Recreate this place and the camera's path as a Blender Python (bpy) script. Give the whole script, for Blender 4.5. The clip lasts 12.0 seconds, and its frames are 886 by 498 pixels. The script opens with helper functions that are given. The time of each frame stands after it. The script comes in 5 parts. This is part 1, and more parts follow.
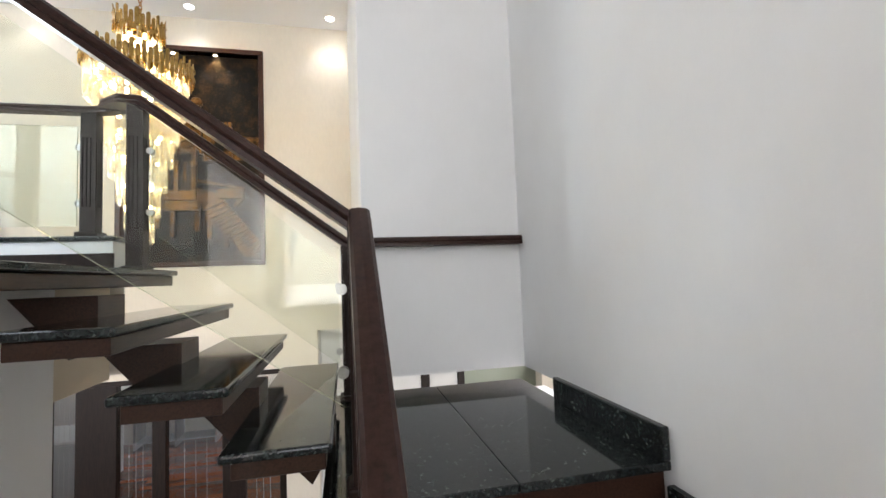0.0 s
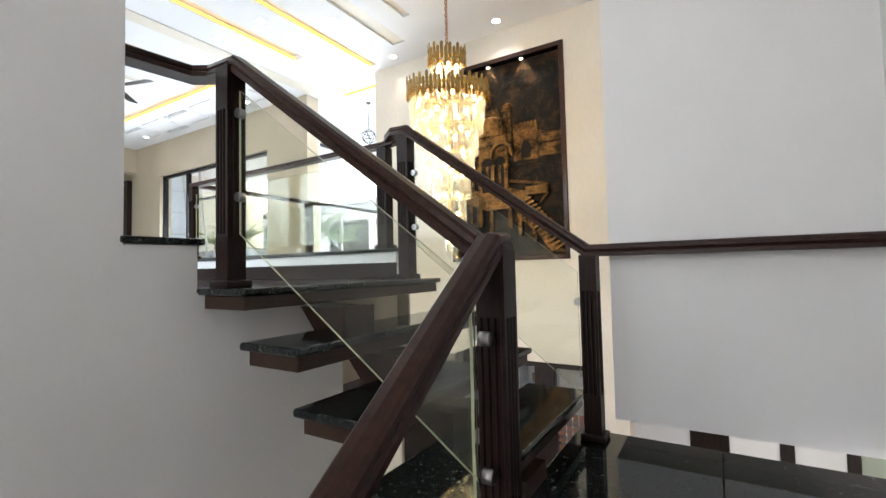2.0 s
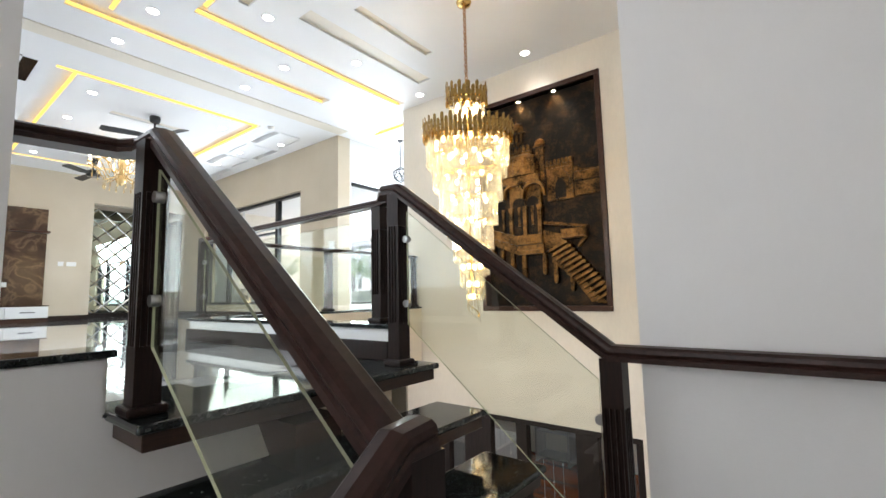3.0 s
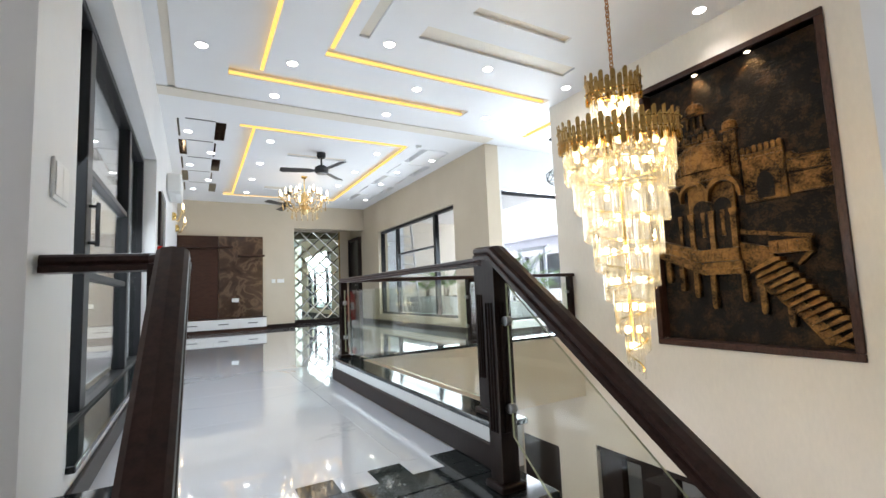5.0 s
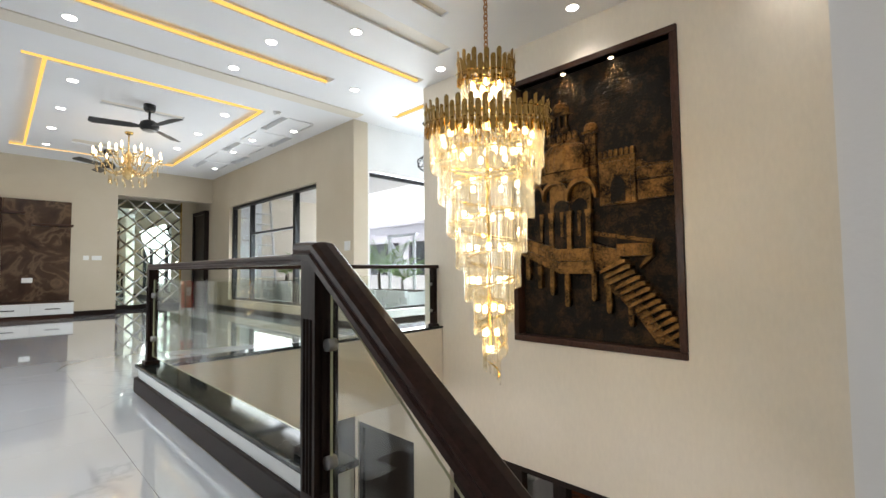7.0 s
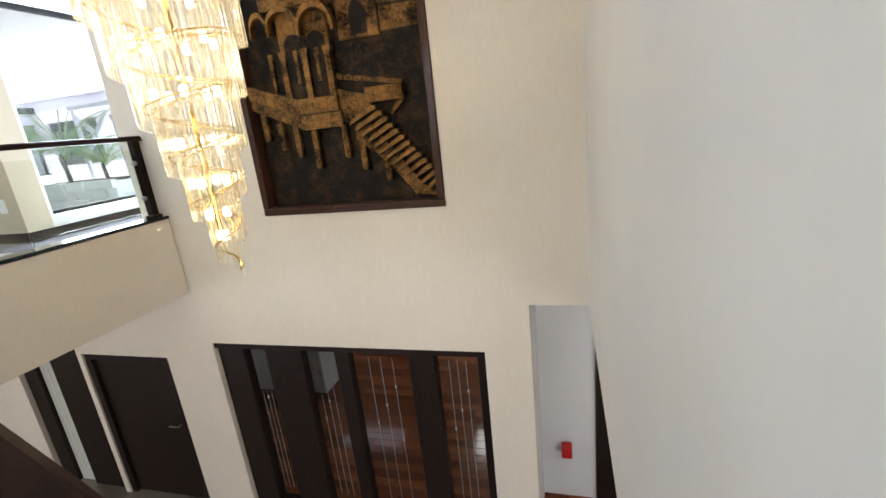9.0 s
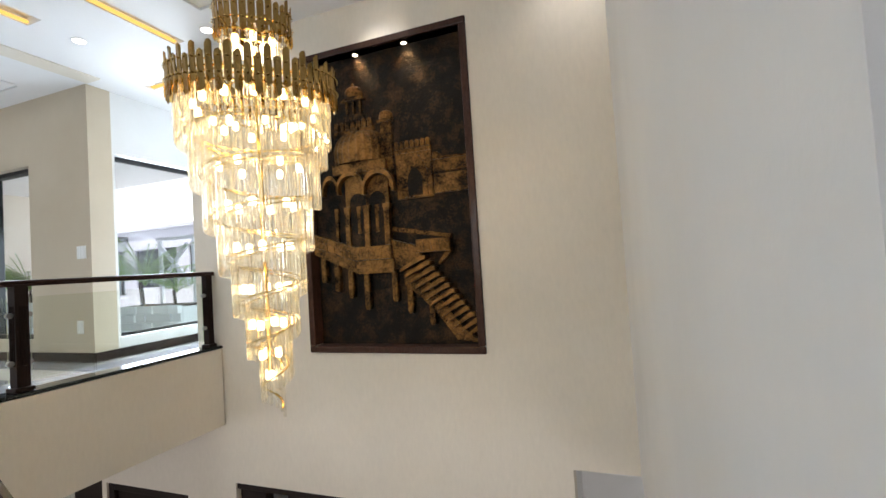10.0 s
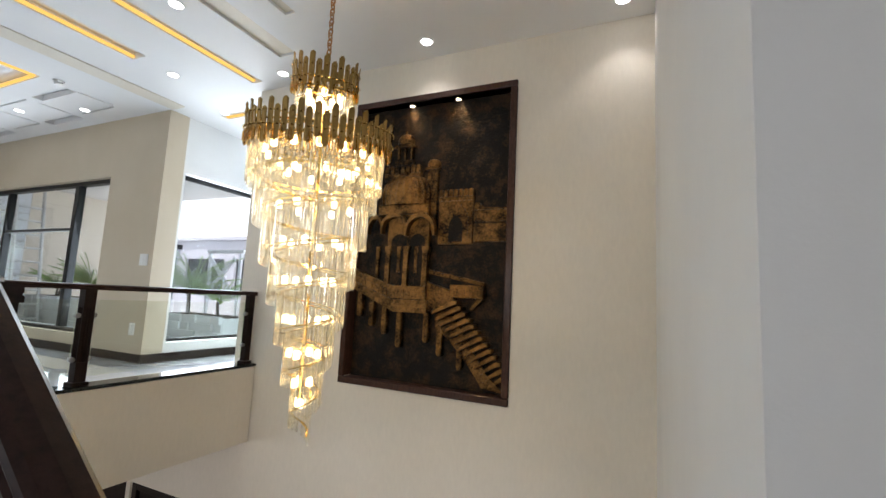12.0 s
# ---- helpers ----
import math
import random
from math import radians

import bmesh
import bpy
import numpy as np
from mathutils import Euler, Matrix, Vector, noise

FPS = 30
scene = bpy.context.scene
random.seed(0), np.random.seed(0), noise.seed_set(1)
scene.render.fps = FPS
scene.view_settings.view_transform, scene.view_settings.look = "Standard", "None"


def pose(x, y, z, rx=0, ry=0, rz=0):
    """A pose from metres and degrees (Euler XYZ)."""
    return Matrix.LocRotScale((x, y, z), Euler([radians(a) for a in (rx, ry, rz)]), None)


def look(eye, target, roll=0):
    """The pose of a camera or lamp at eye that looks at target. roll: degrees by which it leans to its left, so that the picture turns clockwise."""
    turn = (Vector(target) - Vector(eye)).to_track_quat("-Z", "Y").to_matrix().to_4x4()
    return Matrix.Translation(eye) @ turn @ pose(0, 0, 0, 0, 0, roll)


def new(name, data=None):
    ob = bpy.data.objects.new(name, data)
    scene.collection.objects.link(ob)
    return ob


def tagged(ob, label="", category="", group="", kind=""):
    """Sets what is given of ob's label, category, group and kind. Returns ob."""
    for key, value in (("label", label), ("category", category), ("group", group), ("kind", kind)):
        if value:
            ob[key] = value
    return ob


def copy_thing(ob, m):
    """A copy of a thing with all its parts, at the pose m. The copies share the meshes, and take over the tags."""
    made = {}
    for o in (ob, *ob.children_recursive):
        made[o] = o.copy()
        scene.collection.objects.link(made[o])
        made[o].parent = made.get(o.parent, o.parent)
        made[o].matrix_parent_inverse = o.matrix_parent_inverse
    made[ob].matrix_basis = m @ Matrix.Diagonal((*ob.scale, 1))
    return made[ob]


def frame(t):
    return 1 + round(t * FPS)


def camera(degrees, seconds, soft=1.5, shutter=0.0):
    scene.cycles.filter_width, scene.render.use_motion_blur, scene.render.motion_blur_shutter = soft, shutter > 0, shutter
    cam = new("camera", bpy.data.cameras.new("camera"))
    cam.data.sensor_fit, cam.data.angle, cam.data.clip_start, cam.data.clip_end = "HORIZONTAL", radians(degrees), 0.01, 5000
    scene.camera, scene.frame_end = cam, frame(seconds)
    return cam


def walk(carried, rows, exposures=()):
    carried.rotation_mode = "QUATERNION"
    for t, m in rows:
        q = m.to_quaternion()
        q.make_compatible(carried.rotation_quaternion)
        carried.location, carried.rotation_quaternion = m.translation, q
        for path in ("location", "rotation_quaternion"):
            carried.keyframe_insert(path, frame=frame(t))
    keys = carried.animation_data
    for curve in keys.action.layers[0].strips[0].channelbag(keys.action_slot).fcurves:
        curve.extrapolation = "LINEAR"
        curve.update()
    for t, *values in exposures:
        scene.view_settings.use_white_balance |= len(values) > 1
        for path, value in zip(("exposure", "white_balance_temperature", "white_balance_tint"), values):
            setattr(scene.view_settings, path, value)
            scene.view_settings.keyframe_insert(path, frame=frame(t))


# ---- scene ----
cam = camera(90.1, 12.0)
PATH = [
    (0, (-0.099, 0.771, 3.032), (0.338, 2.718, 3.158), -2.2),
    (0.5, (0.076, 0.787, 3.043), (0.084, 2.783, 3.162), -1.7),
    (0.8, (0.161, 0.796, 3.04), (-0.097, 2.777, 3.147), -1.6),
    (1, (0.219, 0.819, 3.05), (-0.199, 2.772, 3.145), -1.6),
    (1.5, (0.287, 0.969, 3.056), (-0.415, 2.84, 3.13), -1.5),
    (2, (0.424, 1.190, 3.175), (-0.625, 2.891, 3.263), -1.3),
    (2.5, (0.404, 1.431, 3.303), (-0.745, 3.06, 3.473), -1.4),
    (2.7, (0.445, 1.534, 3.375), (-0.73, 3.141, 3.565), -1.2),
    (4.3, (0.304, 2.108, 3.718), (-1.188, 3.422, 3.926), -2.7),
    (4.5, (0.288, 2.143, 3.797), (-1.247, 3.41, 3.994), -2.2),
    (5, (0.292, 2.277, 3.864), (-1.445, 3.25, 4.051), -2.4),
    (5.5, (0.34, 2.37, 3.975), (-1.525, 3.076, 4.126), -2.2),
    (6, (0.269, 2.422, 3.986), (-1.636, 3.022, 4.095), -2.1),
    (6.5, (0.138, 2.519, 3.995), (-1.697, 3.308, 4.09), -1.6),
    (7, (0.033, 2.633, 3.944), (-1.367, 4.058, 4.041), -0.6),
    (7.5, (-0.041, 2.85, 3.885), (-1.123, 4.531, 3.917), -1.3),
    (7.7, (-0.05, 2.991, 3.856), (-1.039, 4.726, 3.76), -3.0),
    (9.3, (-0.165, 3.135, 3.85), (-0.671, 4.989, 3.296), -6.1),
    (9.5, (-0.152, 3.116, 3.868), (-0.68, 5.015, 3.529), -5.3),
    (10, (-0.127, 3.059, 3.945), (-0.807, 4.938, 4.012), -3.6),
    (10.5, (-0.085, 3.018, 3.96), (-0.89, 4.843, 4.105), -0.5),
    (11, (-0.078, 3.006, 4.009), (-0.89, 4.822, 4.211), 0.9),
    (11.5, (-0.078, 2.971, 4.019), (-0.898, 4.781, 4.253), 2.0),
    (12, (-0.074, 2.949, 4.024), (-0.9, 4.756, 4.252), 2.9),
]
walk(cam, [(t, look(eye, target, roll)) for t, eye, target, roll in PATH],
     [(0, 1.68, 6980, 14), (1.5, 1.60, 6980, 14), (2.5, 1.43, 7080, 14), (4.5, 1.08, 7000, 14), (5.5, 1.04, 6800, 14), (7, 0.80, 7400, 14), (7.7, 0.74, 7500, 14), (9.3, 1.26, 6850, 14), (9.5, 1.21, 6800, 14), (10, 0.84, 6950, 14), (10.5, 0.66, 6950, 14), (12, 0.63, 7000, 14)])

# ---- light ----
world = bpy.data.worlds.new("world")
scene.world = world
world.use_nodes = True
wn = world.node_tree.nodes
sky = wn.new("ShaderNodeTexSky")
sky.sky_type, sky.sun_disc = "NISHITA", False
sky.sun_elevation, sky.sun_rotation = radians(70), radians(135)
sky.dust_density = 2.0
wn["Background"].inputs["Strength"].default_value = 0.15
# bright haze over the whole sky
haze = wn.new("ShaderNodeMix")
haze.data_type = "RGBA"
haze.inputs[0].default_value = 0.5
haze.inputs[7].default_value = (13.5, 14.0, 14.8, 1)
world.node_tree.links.new(sky.outputs[0], haze.inputs[6])
world.node_tree.links.new(haze.outputs[2], wn["Background"].inputs["Color"])


INDOOR = 0.68     # strength of the indoor light against the open sky


def lamp(name, kind, m, energy, color, **more):
    data = bpy.data.lights.new(name, kind)
    data.energy, data.color = energy * (1.0 if kind == "SUN" else INDOOR), color
    if kind == "AREA":
        data.shape = more.get("shape", "RECTANGLE")
        data.size = more.get("size", 1.0)
        data.size_y = more.get("size_y", data.size)
    if kind == "SPOT":
        data.spot_size, data.spot_blend = radians(more.get("cone", 90)), 0.6
        data.shadow_soft_size = more.get("soft", 0.05)
    if kind == "POINT":
        data.shadow_soft_size = more.get("soft", 0.05)
    if kind == "SUN":
        data.angle = radians(more.get("angle", 0.5))
    ob = new(name, data)
    ob.matrix_world = m
    return ob


lamp("sun", "SUN", look((0, 0, 0), (-0.25, 0.25, -1.0)), 5.0, (1.0, 0.97, 0.93))
# daylight through the stairwell's tall window, behind the lower flight
lamp("stair_window_daylight", "AREA", look((-0.15, -2.35, 4.2), (-0.15, 3, 3.9)), 2.8, (0.84, 0.92, 1.0), size=1.9, size_y=3.0)
# added fill for the east wall, from an invented side opening out of view
lamp("stair_side_fill", "AREA", look((-1.22, -1.2, 4.0), (0.96, -0.4, 3.4)), 11.0, (0.97, 0.97, 1.0), size=1.5, size_y=2.2)
# daylight through the hall's glass
lamp("hall_window_daylight", "AREA", look((-8.1, 6.45, 4.5), (-8.1, 3, 3.6)), 92, (0.72, 0.86, 1.0), size=3.3, size_y=1.9)
lamp("sliding_door_daylight", "AREA", look((-3.6, 1.6, 4.4), (-3.6, 3.4, 3.3)), 42, (0.74, 0.87, 1.0), size=3.2, size_y=2.0)
lamp("passage_window_daylight", "AREA", look((-5.6, 7.5, 4.5), (-3, 7.5, 4.0)), 112, (0.72, 0.86, 1.0), size=1.6, size_y=2.0)

F = 3.12          # upper floor
L = 2.385         # stair landing
CEIL = 6.17       # ceiling
XT = -11.24       # television wall
YN = 6.27         # wall with the relief
YS = 1.885        # hall's south wall
XC = -5.345       # corner of the passage
KERB = 3.31       # top of the kerbs

# ---- materials ----
def material(name, color, rough=0.5, metal=0.0, **k):
    m = bpy.data.materials.new(name)
    m.use_nodes = True
    nt = m.node_tree
    b = nt.nodes["Principled BSDF"]
    b.inputs["Base Color"].default_value = (*color, 1)
    b.inputs["Roughness"].default_value = rough
    b.inputs["Metallic"].default_value = metal
    if "coat" in k:
        b.inputs["Coat Weight"].default_value = k["coat"]
        b.inputs["Coat Roughness"].default_value = k.get("coat_rough", 0.08)
    if "spec" in k:
        b.inputs["Specular IOR Level"].default_value = k["spec"]
    return m


def nodes_of(m):
    return m.node_tree, m.node_tree.nodes["Principled BSDF"]


def coords(nt, scale=(1, 1, 1)):
    tc = nt.nodes.new("ShaderNodeTexCoord")
    mp = nt.nodes.new("ShaderNodeMapping")
    mp.inputs["Scale"].default_value = scale
    nt.links.new(tc.outputs["Object"], mp.inputs["Vector"])
    return mp.outputs[0]


def noise_node(nt, vec, scale, detail=4, rough=0.55):
    n = nt.nodes.new("ShaderNodeTexNoise")
    n.inputs["Scale"].default_value, n.inputs["Detail"].default_value, n.inputs["Roughness"].default_value = scale, detail, rough
    nt.links.new(vec, n.inputs["Vector"])
    return n.outputs["Fac"]


def ramp(nt, fac, stops):
    r = nt.nodes.new("ShaderNodeValToRGB")
    e = r.color_ramp.elements
    while len(e) < len(stops):
        e.new(0.5)
    for k, (p, c) in enumerate(stops):
        e[k].position, e[k].color = p, (*c, 1)
    nt.links.new(fac, r.inputs[0])
    return r.outputs[0]


def bump(nt, b, height, strength, dist=0.01):
    n = nt.nodes.new("ShaderNodeBump")
    n.inputs["Strength"].default_value, n.inputs["Distance"].default_value = strength, dist
    nt.links.new(height, n.inputs["Height"])
    nt.links.new(n.outputs[0], b.inputs["Normal"])


def paint(name, c, rough=0.55, vary=0.03, scale=90, weave=0.985):
    m = material(name, c, rough)
    nt, b = nodes_of(m)
    v = coords(nt)
    big = noise_node(nt, v, 1.3, 3)
    lo, hi = tuple(max(0, x - vary) for x in c), tuple(min(1, x + vary) for x in c)
    nt.links.new(ramp(nt, big, [(0.3, lo), (0.7, hi)]), b.inputs["Base Color"])
    fine = noise_node(nt, coords(nt, (1, 1, 0.35)), 38, 5, 0.7)
    mx = nt.nodes.new("ShaderNodeMix")
    mx.data_type, mx.blend_type = "RGBA", "MULTIPLY"
    mx.inputs[0].default_value = 1.0
    src = b.inputs["Base Color"].links[0].from_socket
    nt.links.new(src, mx.inputs[6])
    nt.links.new(ramp(nt, fine, [(0.3, (weave, weave, weave)), (0.7, (1, 1, 1))]), mx.inputs[7])
    nt.links.new(mx.outputs[2], b.inputs["Base Color"])
    bump(nt, b, noise_node(nt, v, scale, 3), 0.10, 0.004)
    return m


def wood(name, dark, light, rough=0.35, scale=(1, 1, 1), coat=0.3):
    m = material(name, dark, rough, coat=coat, spec=0.16)
    nt, b = nodes_of(m)
    v = coords(nt, scale)
    g = noise_node(nt, v, 9, 6, 0.65)
    nt.links.new(ramp(nt, g, [(0.3, dark), (0.62, light), (0.8, dark)]), b.inputs["Base Color"])
    bump(nt, b, g, 0.08, 0.003)
    return m


def granite(name):
    m = material(name, (0.012, 0.014, 0.014), 0.07, spec=0.38)
    nt, b = nodes_of(m)
    v = coords(nt)
    vo = nt.nodes.new("ShaderNodeTexVoronoi")
    vo.inputs["Scale"].default_value = 150
    nt.links.new(v, vo.inputs["Vector"])
    spk = ramp(nt, vo.outputs["Color"], [(0.0, (0.006, 0.008, 0.008)), (0.62, (0.012, 0.016, 0.016)), (0.76, (0.024, 0.034, 0.034)), (0.86, (0.05, 0.066, 0.062)), (0.95, (0.16, 0.19, 0.17))])
    big = noise_node(nt, v, 14, 5)
    mx = nt.nodes.new("ShaderNodeMix")
    mx.data_type = "RGBA"
    nt.links.new(ramp(nt, big, [(0.40, (0.15, 0.15, 0.15)), (0.60, (1, 1, 1))]), mx.inputs[0])
    mx.inputs[6].default_value = (0.009, 0.011, 0.011, 1)
    nt.links.new(spk, mx.inputs[7])
    nt.links.new(mx.outputs[2], b.inputs["Base Color"])
    return m


def marble(name):
    m = material(name, (0.78, 0.81, 0.86), 0.06, spec=0.8, coat=1.0, coat_rough=0.015)
    nt, b = nodes_of(m)
    v = coords(nt)
    n = nt.nodes.new("ShaderNodeTexNoise")
    n.inputs["Scale"].default_value, n.inputs["Detail"].default_value, n.inputs["Distortion"].default_value = 0.55, 6, 1.2
    nt.links.new(v, n.inputs["Vector"])
    nt.links.new(ramp(nt, n.outputs["Fac"], [(0.0, (0.77, 0.80, 0.85)), (0.488, (0.76, 0.79, 0.84)), (0.5, (0.64, 0.67, 0.72)), (0.510, (0.76, 0.79, 0.84)), (1.0, (0.79, 0.82, 0.87))]), b.inputs["Base Color"])
    return m


def glass(name, tint=(0.93, 0.97, 0.95), rough=0.0, ior=1.5):
    m = bpy.data.materials.new(name)
    m.use_nodes = True
    nt = m.node_tree
    nt.nodes.clear()
    out, mix = nt.nodes.new("ShaderNodeOutputMaterial"), nt.nodes.new("ShaderNodeMixShader")
    tr, gl, lw = nt.nodes.new("ShaderNodeBsdfTransparent"), nt.nodes.new("ShaderNodeBsdfGlossy"), nt.nodes.new("ShaderNodeLayerWeight")
    po, ma = nt.nodes.new("ShaderNodeMath"), nt.nodes.new("ShaderNodeMath")
    po.operation, ma.operation = "POWER", "MULTIPLY_ADD"
    po.inputs[1].default_value, ma.inputs[1].default_value, ma.inputs[2].default_value = 5.0, 0.7, ((ior - 1) / (ior + 1)) ** 2
    lw.inputs[0].default_value = 0.5
    tr.inputs[0].default_value = (*tint, 1)
    gl.inputs["Roughness"].default_value = rough
    nt.links.new(lw.outputs["Facing"], po.inputs[0])
    nt.links.new(po.outputs[0], ma.inputs[0])
    nt.links.new(ma.outputs[0], mix.inputs[0])
    nt.links.new(tr.outputs[0], mix.inputs[1])
    nt.links.new(gl.outputs[0], mix.inputs[2])
    nt.links.new(mix.outputs[0], out.inputs[0])
    return m


def glow(name, color, strength):
    m = bpy.data.materials.new(name)
    m.use_nodes = True
    nt = m.node_tree
    nt.nodes.clear()
    out, em = nt.nodes.new("ShaderNodeOutputMaterial"), nt.nodes.new("ShaderNodeEmission")
    em.inputs[0].default_value, em.inputs[1].default_value = (*color, 1), strength * INDOOR
    nt.links.new(em.outputs[0], out.inputs[0])
    return m


WHITE = paint("white wall paint", (0.74, 0.74, 0.73))
CREAM = paint("cream wall paint", (0.76, 0.70, 0.60), vary=0.025, weave=0.94)
BEIGE = paint("beige wall paint", (0.54, 0.46, 0.345), vary=0.025)
CEILP = paint("ceiling paint", (0.82, 0.82, 0.82), 0.6, 0.012)
DARKWOOD = wood("dark stained wood", (0.009, 0.0045, 0.0035), (0.020, 0.0095, 0.007), 0.42, (14, 14, 1.2), 0.0)
RAILWOOD = wood("dark polished rail wood", (0.017, 0.008, 0.0062), (0.038, 0.018, 0.014), 0.32, (5, 5, 5), 0.03)
TREADWOOD = wood("brown tread wood", (0.020, 0.009, 0.006), (0.044, 0.020, 0.012), 0.38, (14, 1.5, 14))
DOORWOOD = wood("dark door wood", (0.009, 0.0055, 0.0045), (0.022, 0.013, 0.010), 0.42, (12, 12, 1.0), 0.05)
GRANITE = granite("black granite")
MARBLE = marble("polished white marble")
GLASS = glass("clear glass", (0.955, 0.97, 0.935))
TILEB = paint("polished beige tile", (0.22, 0.20, 0.17), 0.12, 0.03)
WINGLASS = glass("window glass", (0.94, 0.97, 0.97))
EDGE = material("pale glass edge", (0.50, 0.53, 0.36), 0.15)
ALU = material("black aluminium", (0.010, 0.0105, 0.012), 0.4, spec=0.3)
STEEL = material("brushed steel", (0.36, 0.355, 0.345), 0.32, 1.0)
GOLD = material("polished gold metal", (0.78, 0.55, 0.20), 0.12, 1.0)
PLASTIC = material("white plastic", (0.78, 0.78, 0.76), 0.35)
BLACKP = material("black plastic", (0.015, 0.015, 0.016), 0.4)
GROUT = material("grey grout", (0.45, 0.45, 0.45), 0.8)
MIRROR = material("mirror", (0.62, 0.70, 0.63), 0.02, 1.0)
LED = glow("warm led strip", (1.0, 0.62, 0.17), 1.1)
LAMPWHITE = glow("white downlight", (0.93, 0.97, 1.0), 9.0)
BULB = glow("warm bulb", (1.0, 0.84, 0.52), 9.0)


# ---- shaping ----
def box(bm, x0, x1, y0, y1, z0, z1):
    v = [bm.verts.new((x, y, z)) for x in (x0, x1) for y in (y0, y1) for z in (z0, z1)]
    for f in ((0, 1, 3, 2), (4, 6, 7, 5), (0, 4, 5, 1), (2, 3, 7, 6), (0, 2, 6, 4), (1, 5, 7, 3)):
        bm.faces.new([v[i] for i in f])
    return v


def bevelled(x0, x1, y0, y1, z0, z1, r=0.006, seg=2):
    bm = bmesh.new()
    box(bm, x0, x1, y0, y1, z0, z1)
    bmesh.ops.bevel(bm, geom=bm.edges[:], offset=r, segments=seg, affect="EDGES", profile=0.5)
    return bm


def cyl(bm, p0, p1, r0, r1=None, n=12):
    r1 = r0 if r1 is None else r1
    p0, p1 = Vector(p0), Vector(p1)
    q = (p1 - p0).to_track_quat("Z", "Y")
    rings = []
    for p, r in ((p0, r0), (p1, r1)):
        rings.append([bm.verts.new(p + q @ Vector((r * math.cos(2 * math.pi * k / n), r * math.sin(2 * math.pi * k / n), 0))) for k in range(n)])
    for k in range(n):
        f = bm.faces.new((rings[0][k], rings[0][(k + 1) % n], rings[1][(k + 1) % n], rings[1][k]))
        f.smooth = True
    bm.faces.new(rings[0][::-1])
    bm.faces.new(rings[1])


def lathe(bm, centre, profile, n=20):
    """profile: (radius, z) from bottom to top."""
    c = Vector(centre)
    rings = [[bm.verts.new(c + Vector((r * math.cos(2 * math.pi * k / n), r * math.sin(2 * math.pi * k / n), z))) for k in range(n)] for r, z in profile]
    for a, b in zip(rings, rings[1:]):
        for k in range(n):
            f = bm.faces.new((a[k], a[(k + 1) % n], b[(k + 1) % n], b[k]))
            f.smooth = True
    bm.faces.new(rings[0][::-1])
    bm.faces.new(rings[-1])


def extrude(bm, outline, place):
    """outline: 2D points; place(u, v, w): the point for w = 0 or 1."""
    a = [bm.verts.new(place(u, v, 0)) for u, v in outline]
    b = [bm.verts.new(place(u, v, 1)) for u, v in outline]
    n = len(outline)
    for k in range(n):
        bm.faces.new((a[k], a[(k + 1) % n], b[(k + 1) % n], b[k]))
    bm.faces.new(a[::-1])
    bm.faces.new(b)


def sweep(bm, profile, path, up=(0, 0, 1)):
    """profile: (side, up) points, carried along the path with mitred bends."""
    pts, up = [Vector(p) for p in path], Vector(up)
    rings = []
    for k, p in enumerate(pts):
        a = (pts[k] - pts[k - 1]).normalized() if k else None
        b = (pts[k + 1] - pts[k]).normalized() if k < len(pts) - 1 else None
        t = ((a or b) + (b or a)).normalized()
        side = t.cross(up).normalized()
        top = side.cross(t).normalized()
        along = b or a
        s1 = along.cross(up).normalized()
        t1 = s1.cross(along).normalized()
        ks, kt = max(0.4, side.dot(s1)), max(0.4, top.dot(t1))
        rings.append([bm.verts.new(p + side * (u / ks) + top * (v / kt)) for u, v in profile])
    n = len(profile)
    for a, b in zip(rings, rings[1:]):
        for k in range(n):
            f = bm.faces.new((a[k], a[(k + 1) % n], b[(k + 1) % n], b[k]))
    bm.faces.new(rings[0][::-1])
    bm.faces.new(rings[-1])


def grid_solid(u_range, v_range, holes, place):
    """A slab over u, v with rectangular holes (u0, u1, v0, v1) right through it; place(u, v, w) with w 0 or 1."""
    us = sorted({*u_range, *(c for h in holes for c in h[:2] if u_range[0] < c < u_range[1])})
    vs = sorted({*v_range, *(c for h in holes for c in h[2:] if v_range[0] < c < v_range[1])})

    def solid(i, j):
        if not (0 <= i < len(us) - 1 and 0 <= j < len(vs) - 1):
            return False
        u, v = (us[i] + us[i + 1]) / 2, (vs[j] + vs[j + 1]) / 2
        return not any(h[0] < u < h[1] and h[2] < v < h[3] for h in holes)

    bm, seen = bmesh.new(), {}

    def vert(i, j, w):
        if (i, j, w) not in seen:
            seen[i, j, w] = bm.verts.new(place(us[i], vs[j], w))
        return seen[i, j, w]

    for i in range(len(us) - 1):
        for j in range(len(vs) - 1):
            if not solid(i, j):
                continue
            for w in (0, 1):
                bm.faces.new([vert(i, j, w), vert(i + 1, j, w), vert(i + 1, j + 1, w), vert(i, j + 1, w)])
            for (a, b), (c, d), (e, f) in (((-1, 0), (0, 0), (0, 1)), ((1, 0), (1, 0), (1, 1)), ((0, -1), (0, 0), (1, 0)), ((0, 1), (0, 1), (1, 1))):
                if not solid(i + a, j + b):
                    bm.faces.new([vert(i + c, j + d, 0), vert(i + e, j + f, 0), vert(i + e, j + f, 1), vert(i + c, j + d, 1)])
    bmesh.ops.recalc_face_normals(bm, faces=bm.faces[:])
    return bm


